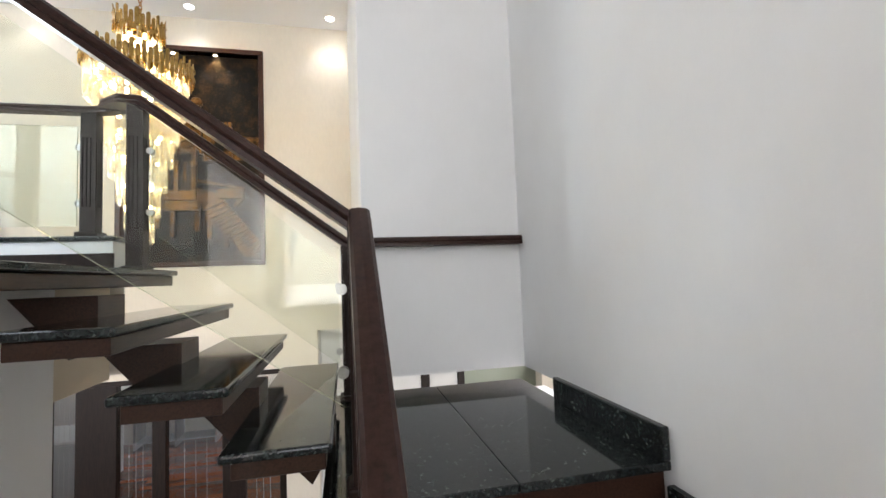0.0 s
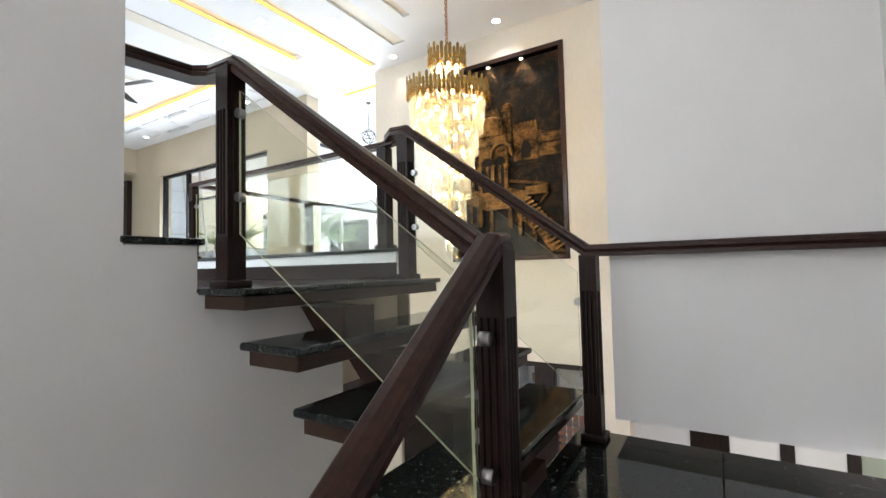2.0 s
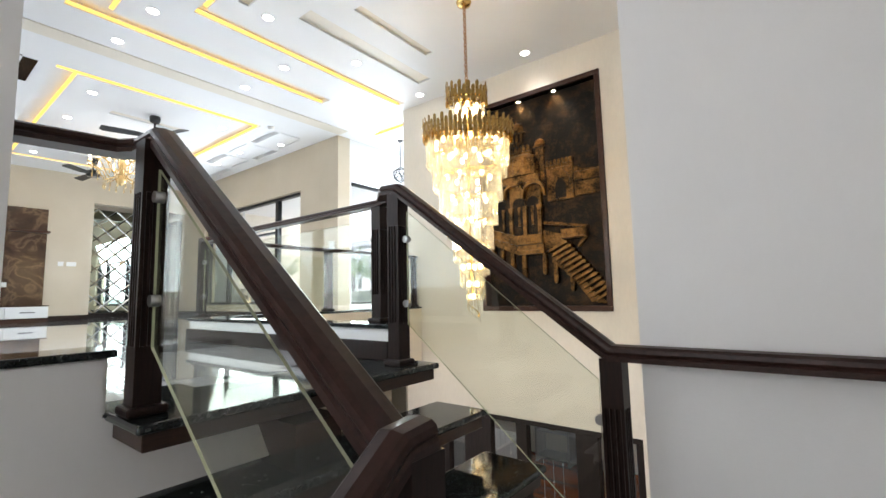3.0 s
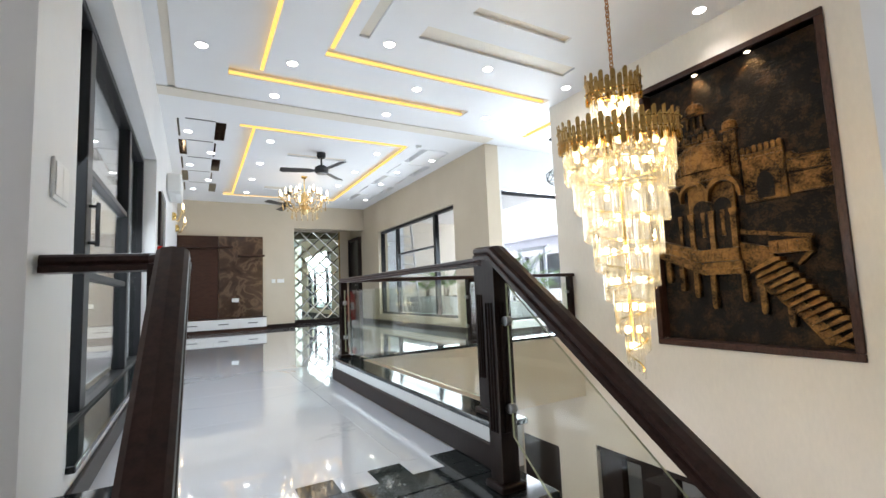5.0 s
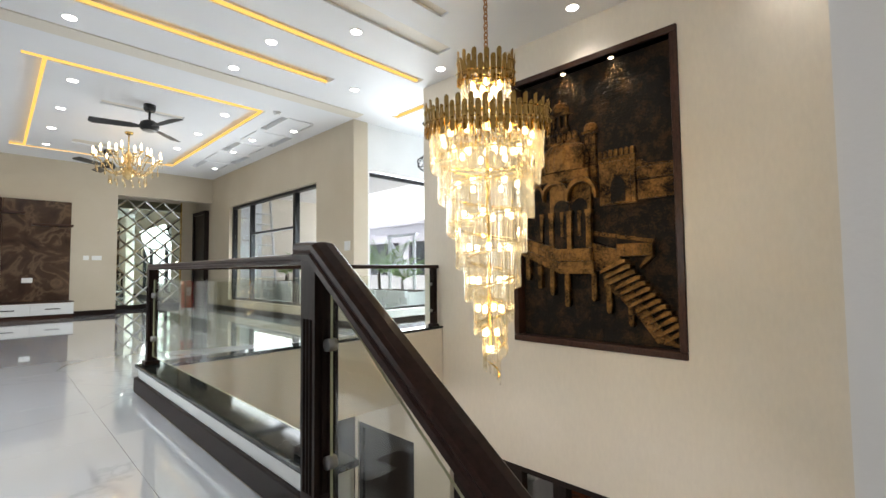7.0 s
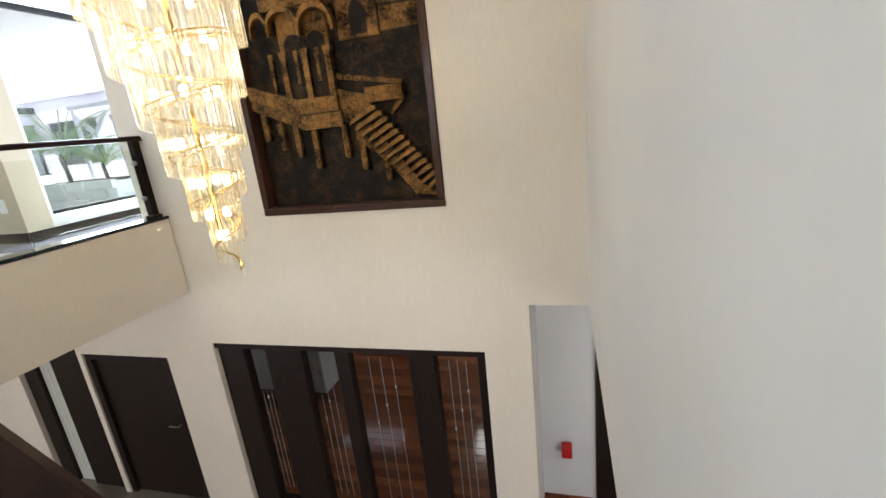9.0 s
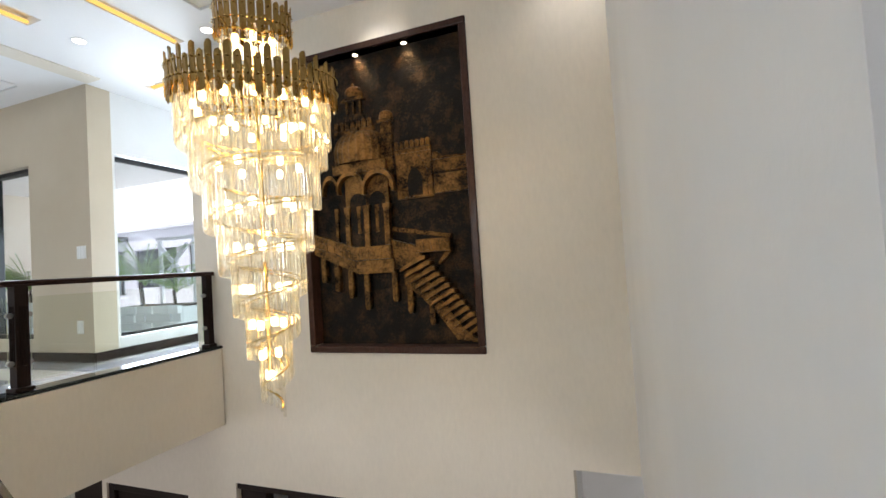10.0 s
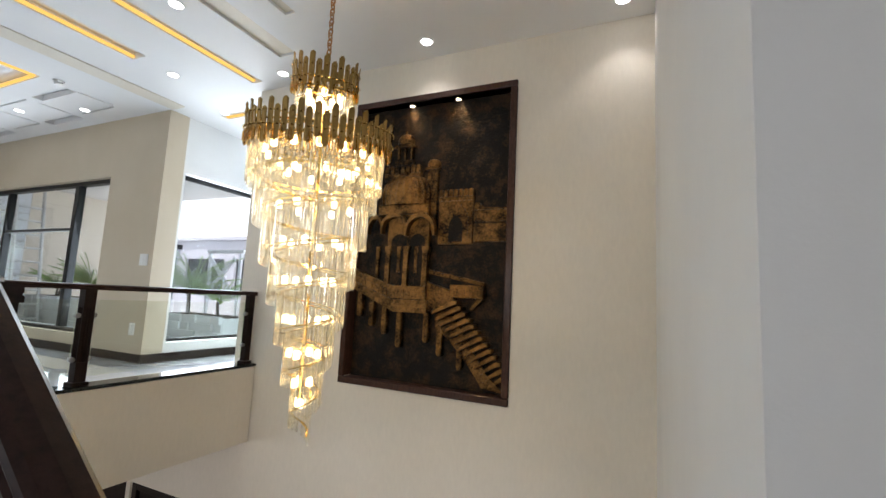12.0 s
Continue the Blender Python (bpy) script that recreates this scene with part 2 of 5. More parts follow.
def mesh_of(name, bm, mat, smooth=False):
    bmesh.ops.recalc_face_normals(bm, faces=bm.faces[:])
    me = bpy.data.meshes.new(name)
    bm.to_mesh(me)
    bm.free()
    me.materials.append(mat)
    if smooth:
        me.polygons.foreach_set("use_smooth", [True] * len(me.polygons))
    return me


def part(name, bm, mat, parent, label="", smooth=False):
    ob = new(name, mesh_of(name, bm, mat, smooth))
    ob.parent = parent
    if label:
        ob["label"] = label
    return ob


def thing(name, at, label, category, group="", kind=""):
    ob = new(name)
    ob.empty_display_size = 0.1
    ob.location = at
    return tagged(ob, label, category, group, kind)


def solo(name, bm, mat, label, category, group="", kind="", smooth=False):
    return tagged(new(name, mesh_of(name, bm, mat, smooth)), label, category, group, kind)


def one(maker, *args, **k):
    bm = bmesh.new()
    maker(bm, *args, **k)
    return bm


def wall_y(name, y0, y1, x_range, z_range, holes, mat, label):
    return solo(name, grid_solid(x_range, z_range, holes, lambda u, v, w: (u, (y0, y1)[w], v)), mat, label, "wall", kind="structure")


def wall_x(name, x0, x1, y_range, z_range, holes, mat, label):
    return solo(name, grid_solid(y_range, z_range, holes, lambda u, v, w: ((x0, x1)[w], u, v)), mat, label, "wall", kind="structure")


def slab(name, x_range, y_range, z0, z1, holes, mat, label, category):
    return solo(name, grid_solid(x_range, y_range, holes, lambda u, v, w: (u, v, (z0, z1)[w])), mat, label, category, kind="structure")


# ---- setting ----
slab("floor_ground", (-13, 3.2), (-3.2, 11), -0.12, 0.0, [], TILEB, "polished beige tile floor of the ground storey", "floor")
slab("floor_upper", (-13.2, -1.30), (1.55, YN), 2.57, F - 0.012, [(-3.6, 0, 3.42, 7)], BEIGE, "upper storey slab with a cream painted edge", "floor slab")
slab("floor_passage", (XC - 0.2, -3.6), (YN, 10.2), 2.57, F - 0.012, [], BEIGE, "slab of the upper passage", "floor slab")
wall_y("wall_relief", YN, YN + 0.2, (-3.85, 3.2), (-0.1, CEIL + 0.3), [(-3.467, -0.80, -0.1, 2.045), (-0.43, 2.4, -0.1, 2.46), (-2.495, -1.05, 3.31, 5.77)], CREAM, "tall cream painted wall behind the chandelier")
wall_y("wall_ground_north", YN, YN + 0.2, (-13.2, -3.85), (-0.1, 2.57), [(-5.24, -4.07, -0.1, 1.86), (-6.36, -5.31, -0.1, 1.95)], CREAM, "cream painted ground storey wall")
wall_y("wall_hall_north", YN, YN + 0.25, (-13.2, XC), (2.57, CEIL + 0.3), [(-10.16, -6.40, 3.36, 5.40)], BEIGE, "beige painted hall wall with a wide window")
wall_x("wall_passage", XC - 0.25, XC, (YN + 0.25, 10.2), (2.57, CEIL + 0.3), [(6.55, 8.35, 3.34, 5.45)], WHITE, "white painted passage wall with a tall window")
wall_x("wall_passage_east", -3.85, -3.65, (YN + 0.2, 10.2), (2.57, CEIL + 0.3), [], WHITE, "white painted passage wall")
wall_y("wall_passage_end", 10.0, 10.2, (XC, -3.85), (2.57, CEIL + 0.3), [], WHITE, "white painted end wall of the passage")
wall_y("wall_hall_south", 1.55, YS, (-13.2, -1.46), (2.57, CEIL + 0.3), [(-5.35, -1.76, KERB - 0.03, 5.42), (-7.1, -6.25, F - 0.02, 5.3)], WHITE, "white painted hall wall with a sliding door")
wall_x("wall_television", XT - 0.2, XT, (YS, YN), (2.57, CEIL + 0.3), [(4.43, 7, F - 0.02, 5.6)], BEIGE, "beige painted wall behind the television panel")
wall_x("wall_lobby", -12.62, -12.42, (YS, YN), (2.57, CEIL), [], BEIGE, "beige painted lobby wall")
# the west wall's hole is invented too, to go with the side fill
wall_x("wall_stair_west", -1.46, -1.26, (-3.2, YS), (-0.1, CEIL + 0.3), [(-2.0, -0.4, 2.9, 5.1)], WHITE, "white painted stairwell wall with an added, unseen side opening")
wall_x("wall_under_stair", -1.45, -1.26, (YS, 2.895), (-0.1, KERB - 0.03), [(2.13, 3, F - 0.016, 4)], WHITE, "white painted wall below the top step")
wall_x("wall_stair_east", 0.96, 1.16, (-3.2, 3.505), (-0.1, CEIL + 0.3), [(2.9, 4, 2.3, 2.472)], WHITE, "white painted stairwell wall")
wall_y("wall_handrail", 3.338, 3.505, (0.003, 0.96), (2.472, CEIL + 0.3), [], WHITE, "white painted wall end with a gap beneath it")
wall_x("wall_void_east", 0.003, 0.2, (3.505, YN), (2.47, CEIL + 0.3), [], WHITE, "white painted wall beside the double height void")
wall_y("wall_stair_south", -3.2, -3.0, (-1.26, 0.96), (-0.1, CEIL + 0.3), [(-1.05, 0.8, 2.7, 5.7)], WHITE, "white painted stairwell wall with a tall window")
wall_x("wall_ground_west", -13.2, -13.0, (-3.2, 11), (-0.1, 6.4), [], CREAM, "cream painted far wall")
wall_x("wall_ground_east", 3.0, 3.2, (3.5, 11), (-0.1, 3.3), [], CREAM, "cream painted ground storey wall")
wall_y("wall_room_end", 10.8, 11.0, (-13, 3.0), (-0.1, 2.6), [], CREAM, "cream painted wall of the ground storey room")
slab("ceiling_room", (-3.6, 3.2), (YN + 0.2, 11), 2.6, 2.75, [], CEILP, "white ceiling of the ground storey room", "ceiling")
slab("ceiling_under_block", (0.2, 3.2), (3.505, YN), 2.47, 2.6, [], CEILP, "white soffit", "ceiling")

# ---- ceiling ----
# lit slots: (x0, x1, y0, y1, side of the strip)
COVES = [(-4.55, -4.36, 2.54, 5.35, "x0"), (-4.36, -1.5, 2.54, 2.86, "y1"), (-3.79, -3.66, 3.34, 6.10, "x0"), (-3.66, -2.6, 3.34, 3.40, "y1"),
         (-6.04, -5.92, 2.76, 5.22, "x0"), (-10.42, -10.30, 2.76, 5.22, "x0"), (-10.30, -6.04, 2.76, 2.97, "y1"), (-10.30, -6.04, 5.04, 5.22, "y1"), (-4.90, -3.95, 6.60, 6.72, "y1")]
SLOTS = [c[:4] for c in COVES]
# unlit recesses; the last one is the dim warm cove by the south wall
TRAYS = [(-3.13, -2.93, 4.03, 5.80), (-2.62, -2.52, 4.29, 5.34), (-3.33, -2.62, 3.53, 3.63), (-9.6, -9.3, 3.5, 4.6), (-7.1, -6.95, 3.55, 4.5), (-5.1, -1.5, 1.99, 2.06)]
GROOVES = []
for k in range(5):
    x = -5.98 - 0.86 * k
    a, b = ((2.48, 2.61), (2.03, 2.13))[k % 2]
    c, d = ((5.47, 5.58), (5.96, 6.08))[k % 2]
    GROOVES += [(x - 0.72, x, a, b), (x - 0.72, x, c, d), (x + 0.002, x + 0.03, 2.135, 2.475), (x + 0.002, x + 0.03, 5.585, 5.955)]
    GROOVES += [(x - 0.70, x - 0.02, 4.63 - a - 0.11, 4.63 - a - 0.085), (x - 0.70, x - 0.02, 11.55 - d, 11.575 - d)]
slab("ceiling", (-13.2, 1.2), (-3.2, 10.2), CEIL, CEIL + 0.07, SLOTS + TRAYS + GROOVES, CEILP, "white gypsum ceiling with lit coves", "ceiling")
slab("roof", (-13.3, 3.2), (-3.3, 10.3), CEIL + 0.075, CEIL + 0.3, [(-13.4, XC - 0.25, YN + 0.25, 11)], CEILP, "white slab above the gypsum ceiling", "ceiling")
# cream fillings stand in for the recesses' soft shade and the south cove's glow
for x0, x1, y0, y1 in TRAYS:
    slab("ceiling_tray", (x0, x1), (y0, y1), CEIL + 0.022, CEIL + 0.05, [], CREAM, "sunk ceiling panel, recess tone put in as cream", "ceiling")
for x0, x1, y0, y1, side in COVES:
    s = 0.035
    r = {"x0": (x0 + 0.003, x0 + s, y0 + 0.01, y1 - 0.01), "x1": (x1 - s, x1 - 0.003, y0 + 0.01, y1 - 0.01), "y0": (x0 + 0.01, x1 - 0.01, y0 + 0.003, y0 + s), "y1": (x0 + 0.01, x1 - 0.01, y1 - s, y1 - 0.003)}[side]
    bm = bmesh.new()
    box(bm, *r, CEIL + 0.012, CEIL + 0.03)
    solo("led_strip", bm, LED, "warm glowing strip light in the ceiling cove", "strip light", "cove lights")
GROOVEM = material("bronze mirror strip", (0.20, 0.185, 0.16), 0.10, 1.0)
bm = bmesh.new()
for x0, x1, y0, y1 in (g for g in GROOVES if g[2] < 3):
    box(bm, x0 + 0.002, x1 - 0.002, y0 + 0.002, y1 - 0.002, CEIL - 0.003, CEIL + 0.02)
solo("ceiling_mirror_inlay", bm, GROOVEM, "bronze mirror inlays recessed in the ceiling", "ceiling trim", kind="structure")
slab("ceiling_band", (-5.30, -5.08), (YS, YN - 0.01), CEIL - 0.012, CEIL - 0.001, [], CREAM, "cream band across the ceiling", "ceiling")


def downlight(x, y):
    t = thing("downlight", (x, y, CEIL), "round white recessed ceiling spotlight, lit", "downlight", "ceiling spotlights")
    part("trim_ring", one(lathe, (0, 0, 0), [(0.060, -0.006), (0.064, -0.003), (0.064, -0.0005)], 20), PLASTIC, t)
    part("diffuser", one(lathe, (0, 0, 0), [(0.047, -0.0095), (0.050, -0.0065)], 20), LAMPWHITE, t)
    return t


DOWN = [(-4.055, 2.30), (-4.055, 3.09), (-3.335, 3.83), (-4.87, 3.04), (-4.06, 4.46), (-3.335, 4.94), (-4.87, 4.41), (-4.45, 5.68), (-3.32, 6.04),
        (-6.47, 3.215), (-6.45, 4.87), (-7.68, 3.21), (-7.64, 4.88), (-8.82, 3.2), (-8.8, 4.88), (-9.99, 3.21), (-9.97, 4.88),
        (-6.45, 2.16), (-7.35, 2.455), (-8.15, 2.16), (-9.13, 2.46), (-10.0, 2.2), (-6.47, 5.91), (-7.39, 5.635), (-8.37, 5.685), (-9.98, 5.9), (-1.73, 6.03), (-0.20, 6.03),
        (-4.75, 6.55)]
first = None
for x, y in DOWN:
    if first is None:
        first = downlight(x, y)
    else:
        copy_thing(first, pose(x, y, CEIL))
for k in (*range(9), 26, 27, 28):
    x, y = DOWN[k]
    lamp("downlight_beam", "SPOT", look((x, y, CEIL - 0.02), (x, y + 0.001, 0)), 9.0 if k in (26, 27) else 5.4, (0.95, 0.97, 1.0), cone=110, soft=0.05)

# ---- stairs ----
def tread(k, x_back, x_front, y0, y1, z):
    t = thing("stair_tread", (x_front, y0, z), "black granite step on a brown wooden block, open riser", "stair step", "upper flight steps")
    g = part("granite_slab", bevelled(x_back - x_front, 0, 0, y1 - y0, -0.028, 0, 0.009, 3), GRANITE, t, "black speckled granite with a rounded nosing")
    part("wooden_block", bevelled(x_back - x_front + 0.03, -0.02, 0.02, y1 - y0 - 0.02, -0.080, -0.029, 0.003, 1), TREADWOOD, t, "brown stained wood")
    return t


RISE = 0.185
for k in range(4):
    tread(k, -0.457 - 0.275 * k, -0.145 - 0.28 * k, 2.136, 3.445, (2.56, 2.745, 2.932, 3.121)[k])
st = thing("stair_stringer", (0, 2.72, L), "dark wooden central beam carrying the steps", "stair beam")
tops = (0.067, 0.252, 0.439, 0.628)
low = (-0.03, 0.144, 0.326, 0.511)
for k, f in enumerate((-0.15, -0.43, -0.70, -0.975)):
    bm = bmesh.new()
    pts = [(f, low[k] + 0.032), (f, tops[k] - 0.001), (-0.43 - 0.275 * k, tops[k] - 0.001), (-0.24 - 0.275 * k, low[k] - 0.11), (f, low[k] - 0.11)]
    extrude(bm, pts[:3] + [pts[3]], lambda u, v, w: (u, -0.10 + 0.20 * w, v))
    part("riser_block", bm, TREADWOOD, st)

la = thing("landing", (0.4, 2.8, L), "polished black granite stair landing in two slabs", "landing", kind="structure")
part("granite_slab", bevelled(-0.58, 0.012, -0.70, 0.60, -0.03, 0, 0.004, 2), GRANITE, la)
part("granite_slab", bevelled(0.0145, 0.556, -0.70, 0.60, -0.03, 0, 0.004, 2), GRANITE, la)
part("wooden_edge", bevelled(-0.56, 0.55, -0.67, 0.57, -0.15, -0.031, 0.004, 1), TREADWOOD, la)
bm = bevelled(0.925, 0.957, 2.10, 2.90, L + 0.001, L + 0.115, 0.006, 2)
solo("skirting", bm, GRANITE, "black granite skirting along the landing wall", "skirting", kind="structure")
# lower flight, going down to the south
for k in range(1, 12):
    t = thing("stair_tread", (0.4, 2.10 - 0.28 * k, L - RISE * k), "black granite step of the lower flight", "stair step", "lower flight steps")
    if t.location.z < 0.1:
        t.location.z = 0.1
    part("granite_slab", bevelled(-0.5, 0.556, -0.03, 0.30, -0.03, 0, 0.008, 2), GRANITE, t)
    part("wooden_block", bevelled(-0.48, 0.55, 0.0, 0.28, -0.13, -0.031, 0.004, 1), TREADWOOD, t)
    if k < 9:
        solo("skirting", bevelled(0.925, 0.957, 2.10 - 0.28 * k, 2.10 - 0.28 * k + 0.275, L - RISE * k + 0.001, L - RISE * k + 0.115, 0.005, 1), GRANITE, "black granite stepped skirting", "skirting", kind="structure")

# ---- rails ----
RAIL = [(-0.040, -0.030), (-0.040, -0.012), (-0.034, -0.006), (-0.038, 0.004), (-0.036, 0.018), (-0.026, 0.027), (0, 0.031), (0.026, 0.027), (0.036, 0.018), (0.038, 0.004), (0.034, -0.006), (0.040, -0.012), (0.040, -0.030)]


def rail(name, pts, label, scale=1.08):
    t = thing(name, pts[0], label, "handrail")
    off = Vector(pts[0])
    here = [Vector(p) - off for p in pts]
    low, top = [RAIL[0], RAIL[1], RAIL[2], RAIL[10], RAIL[11], RAIL[12]], RAIL[2:11]
    for nm, prof in (("moulding", low), ("grip", top)):
        bm = bmesh.new()
        sweep(bm, [(u * scale, v * scale * 0.85) for u, v in prof], here)
        part(nm, bm, RAILWOOD, t)
    return t


def fluted(bm, h, z0, z1, depth=0.006):
    pts = []
    for q in range(4):
        a = q * math.pi / 2
        c, s = math.cos(a), math.sin(a)
        side = [(-h, -h)]
        for g in (-0.5, 0.0, 0.5):
            m = g * h
            side += [(m - 0.008, -h), (m - 0.005, -h + depth), (m + 0.005, -h + depth), (m + 0.008, -h)]
        pts += [(c * u - s * v, s * u + c * v) for u, v in side]
    extrude(bm, pts, lambda u, v, w: (u, v, (z0, z1)[w]))


def newel(x, y, z0, z1, h=0.038, label="dark wooden fluted stair post"):
    t = thing("newel_post", (x, y, z0), label, "stair post", "stair posts")
    H = z1 - z0
    part("base", bevelled(-h - 0.018, h + 0.018, -h - 0.018, h + 0.018, 0, 0.028, 0.008, 2), DARKWOOD, t)
    bm = bmesh.new()
    box(bm, -h, h, -h, h, 0.029, H * 0.24)
    fluted(bm, h, H * 0.24, H * 0.80)
    box(bm, -h, h, -h, h, H * 0.80, H)
    part("shaft", bm, DARKWOOD, t)
    return t


def clamp(parent, at, axis, name="glass_clamp"):
    bm = bmesh.new()
    a, p = Vector(axis), Vector(at)
    cyl(bm, p - a * 0.014, p + a * 0.014, 0.018, n=16)
    return part(name, bm, STEEL, parent, "brushed steel clamp")


def pane(name, corners, thick_axis, label):
    """An upright sheet of glass from its corners, 8 mm thick."""
    ax, c0 = Vector(thick_axis), Vector(corners[0])
    t = thing(name, c0, label, "glass panel", "balustrade glass")
    bm, em = bmesh.new(), bmesh.new()
    for sgn in (-0.004, 0.004):
        bm.faces.new([bm.verts.new(Vector(c) - c0 + ax * sgn) for c in corners])
    n = len(corners)
    for k in range(n):
        p, q = Vector(corners[k]) - c0, Vector(corners[(k + 1) % n]) - c0
        em.faces.new([em.verts.new(v) for v in (p - ax * 0.004, q - ax * 0.004, q + ax * 0.004, p + ax * 0.004)])
    part("pane", bm, GLASS, t).visible_shadow = False
    part("polished_edge", em, EDGE, t, "pale green polished edge").visible_shadow = False
    return t


yR, yL = 3.30, 2.20
zE, zR, zLn, zC = 3.243, 4.002, 3.988, 3.218
nE = newel(-0.080, 3.297, L, zE - 0.02)
nR = newel(-1.125, yR, F, zR - 0.02)
nL = newel(-1.15, yL, F, zLn - 0.02)
nC = newel(-0.05, 2.208, L, zC + 0.0)
rail("handrail_right", [(0.95, 3.296, zE), (-0.085, 3.302, zE), (-1.11, yR, zR), (-1.20, yR, zR + 0.005), (-1.30, 3.38, zR + 0.005)], "dark polished wooden handrail climbing beside the void")
rail("handrail_left", [(-0.06, 2.20, zC - 0.01), (-1.13, yL + 0.02, zLn), (-1.29, yL + 0.02, zLn + 0.004), (-1.365, yL - 0.03, zLn + 0.004), (-1.39, 1.887, zLn)], "dark polished wooden handrail of the upper flight")
rail("handrail_lower", [(-0.05, 2.235, zC + 0.024), (-0.05, 2.175, zC + 0.018), (-0.045, -1.4, zC - 2.61)], "dark polished wooden handrail of the lower flight", 0.92)
pane("stair_glass", [(-0.135, yR - 0.002, L + 0.19), (-1.06, yR, F + 0.20), (-1.06, yR, zR - 0.12), (-0.135, yR - 0.002, zE - 0.10)], (0, 1, 0), "clear glass panel of the stair rail")
pane("stair_glass", [(-0.105, 2.19, L + 0.26), (-1.09, yL, F + 0.20), (-1.09, yL, zLn - 0.12), (-0.105, 2.19, zC - 0.09)], (0, 1, 0), "clear glass panel of the stair rail")
pane("stair_glass", [(-0.045, 2.06, L + 0.22), (-0.045, 0.2, L - 1.14), (-0.045, 0.2, zC - 1.52), (-0.045, 2.06, zC - 0.12)], (1, 0, 0), "clear glass panel of the lower stair rail")
for n, x, y, z, ax in ((nE, -0.055, 0.0, 0.62, (0, 1, 0)), (nE, -0.055, 0.0, 0.26, (0, 1, 0)), (nR, 0.06, 0, 0.62, (0, 1, 0)), (nR, 0.06, 0, 0.30, (0, 1, 0)), (nL, 0.06, 0, 0.66, (0, 1, 0)), (nL, 0.06, 0, 0.34, (0, 1, 0)),
                        (nC, 0, -0.065, 0.62, (1, 0, 0)), (nC, 0, -0.065, 0.30, (1, 0, 0)), (nC, -0.06, 0.01, 0.62, (0, 1, 0)), (nC, -0.06, 0.01, 0.36, (0, 1, 0))):
    clamp(n, (x, y, z), ax)

# ---- kerbs and the gallery rail ----
def kerb(name, x0, x1, y0, y1, skirt):
    t = thing(name, ((x0 + x1) / 2, (y0 + y1) / 2, F), "white kerb with a black granite coping and dark skirting", "kerb", kind="structure")
    cx, cy = t.location.x, t.location.y
    part("body", bevelled(x0 - cx, x1 - cx, y0 - cy, y1 - cy, -0.008, KERB - F - 0.026, 0.002, 1), WHITE, t)
    part("coping", bevelled(x0 - cx - 0.02, x1 - cx + 0.02, y0 - cy - 0.02, y1 - cy + 0.02, KERB - F - 0.025, KERB - F, 0.006, 2), GRANITE, t, "black granite coping")
    for (a, b, c, d) in skirt:
        part("skirting", bevelled(a - cx, b - cx, c - cy, d - cy, 0.0, 0.10, 0.005, 2), DARKWOOD, t, "dark wooden skirting")
    return t


kerb("kerb_void", -3.70, -1.265, 3.37, 3.50, [(-3.72, -1.255, 3.345, 3.368)])
kerb("kerb_gallery", -3.70, -3.57, 3.52, 6.255, [(-3.725, -3.702, 3.37, 6.25)])
kerb("kerb_stair", -1.44, -1.27, YS + 0.01, 2.14, [(-1.463, -1.442, YS + 0.01, 2.13)])
g1 = newel(-3.635, 3.43, KERB, 3.98, 0.030, "slim dark wooden gallery post")
g2 = newel(-3.635, 4.78, KERB, 3.98, 0.036, "slim dark wooden gallery post")
g3 = newel(-3.635, 6.20, KERB, 3.98, 0.030, "slim dark wooden gallery post")
g4 = newel(-1.40, 3.44, KERB, 3.97, 0.036, "dark wooden fluted gallery post")
rail("handrail_gallery", [(-1.24, 3.40, 3.995), (-1.40, 3.43, 3.99), (-3.635, 3.43, 3.99), (-3.635, 6.26, 3.99)], "dark wooden rail round the void", 0.8)
pane("gallery_glass", [(-1.46, 3.43, KERB + 0.06), (-3.59, 3.43, KERB + 0.06), (-3.59, 3.43, 3.90), (-1.46, 3.43, 3.90)], (0, 1, 0), "clear glass panel of the gallery rail")
pane("gallery_glass", [(-3.635, 3.49, KERB + 0.06), (-3.635, 4.72, KERB + 0.06), (-3.635, 4.72, 3.90), (-3.635, 3.49, 3.90)], (1, 0, 0), "clear glass panel of the gallery rail")
pane("gallery_glass", [(-3.635, 4.84, KERB + 0.06), (-3.635, 6.14, KERB + 0.06), (-3.635, 6.14, 3.90), (-3.635, 4.84, 3.90)], (1, 0, 0), "clear glass panel of the gallery rail")
for z in (0.18, 0.48):
    for dy in (-0.05, 0.05):
        clamp(g2, (0, dy, z), (1, 0, 0))
    clamp(g3, (0, -0.045, z), (1, 0, 0))
    clamp(g1, (0.045, 0, z), (0, 1, 0))
    clamp(g4, (-0.055, 0, z), (0, 1, 0))

solo("fascia", bevelled(-3.567, -3.553, 3.515, 6.262, 2.575, KERB - 0.028, 0.002, 1), CREAM, "cream painted edge of the gallery slab", "fascia", kind="structure")
solo("fascia", bevelled(-3.55, -1.27, 3.503, 3.516, 2.575, KERB - 0.028, 0.002, 1), CREAM, "cream painted edge of the gallery slab", "fascia", kind="structure")

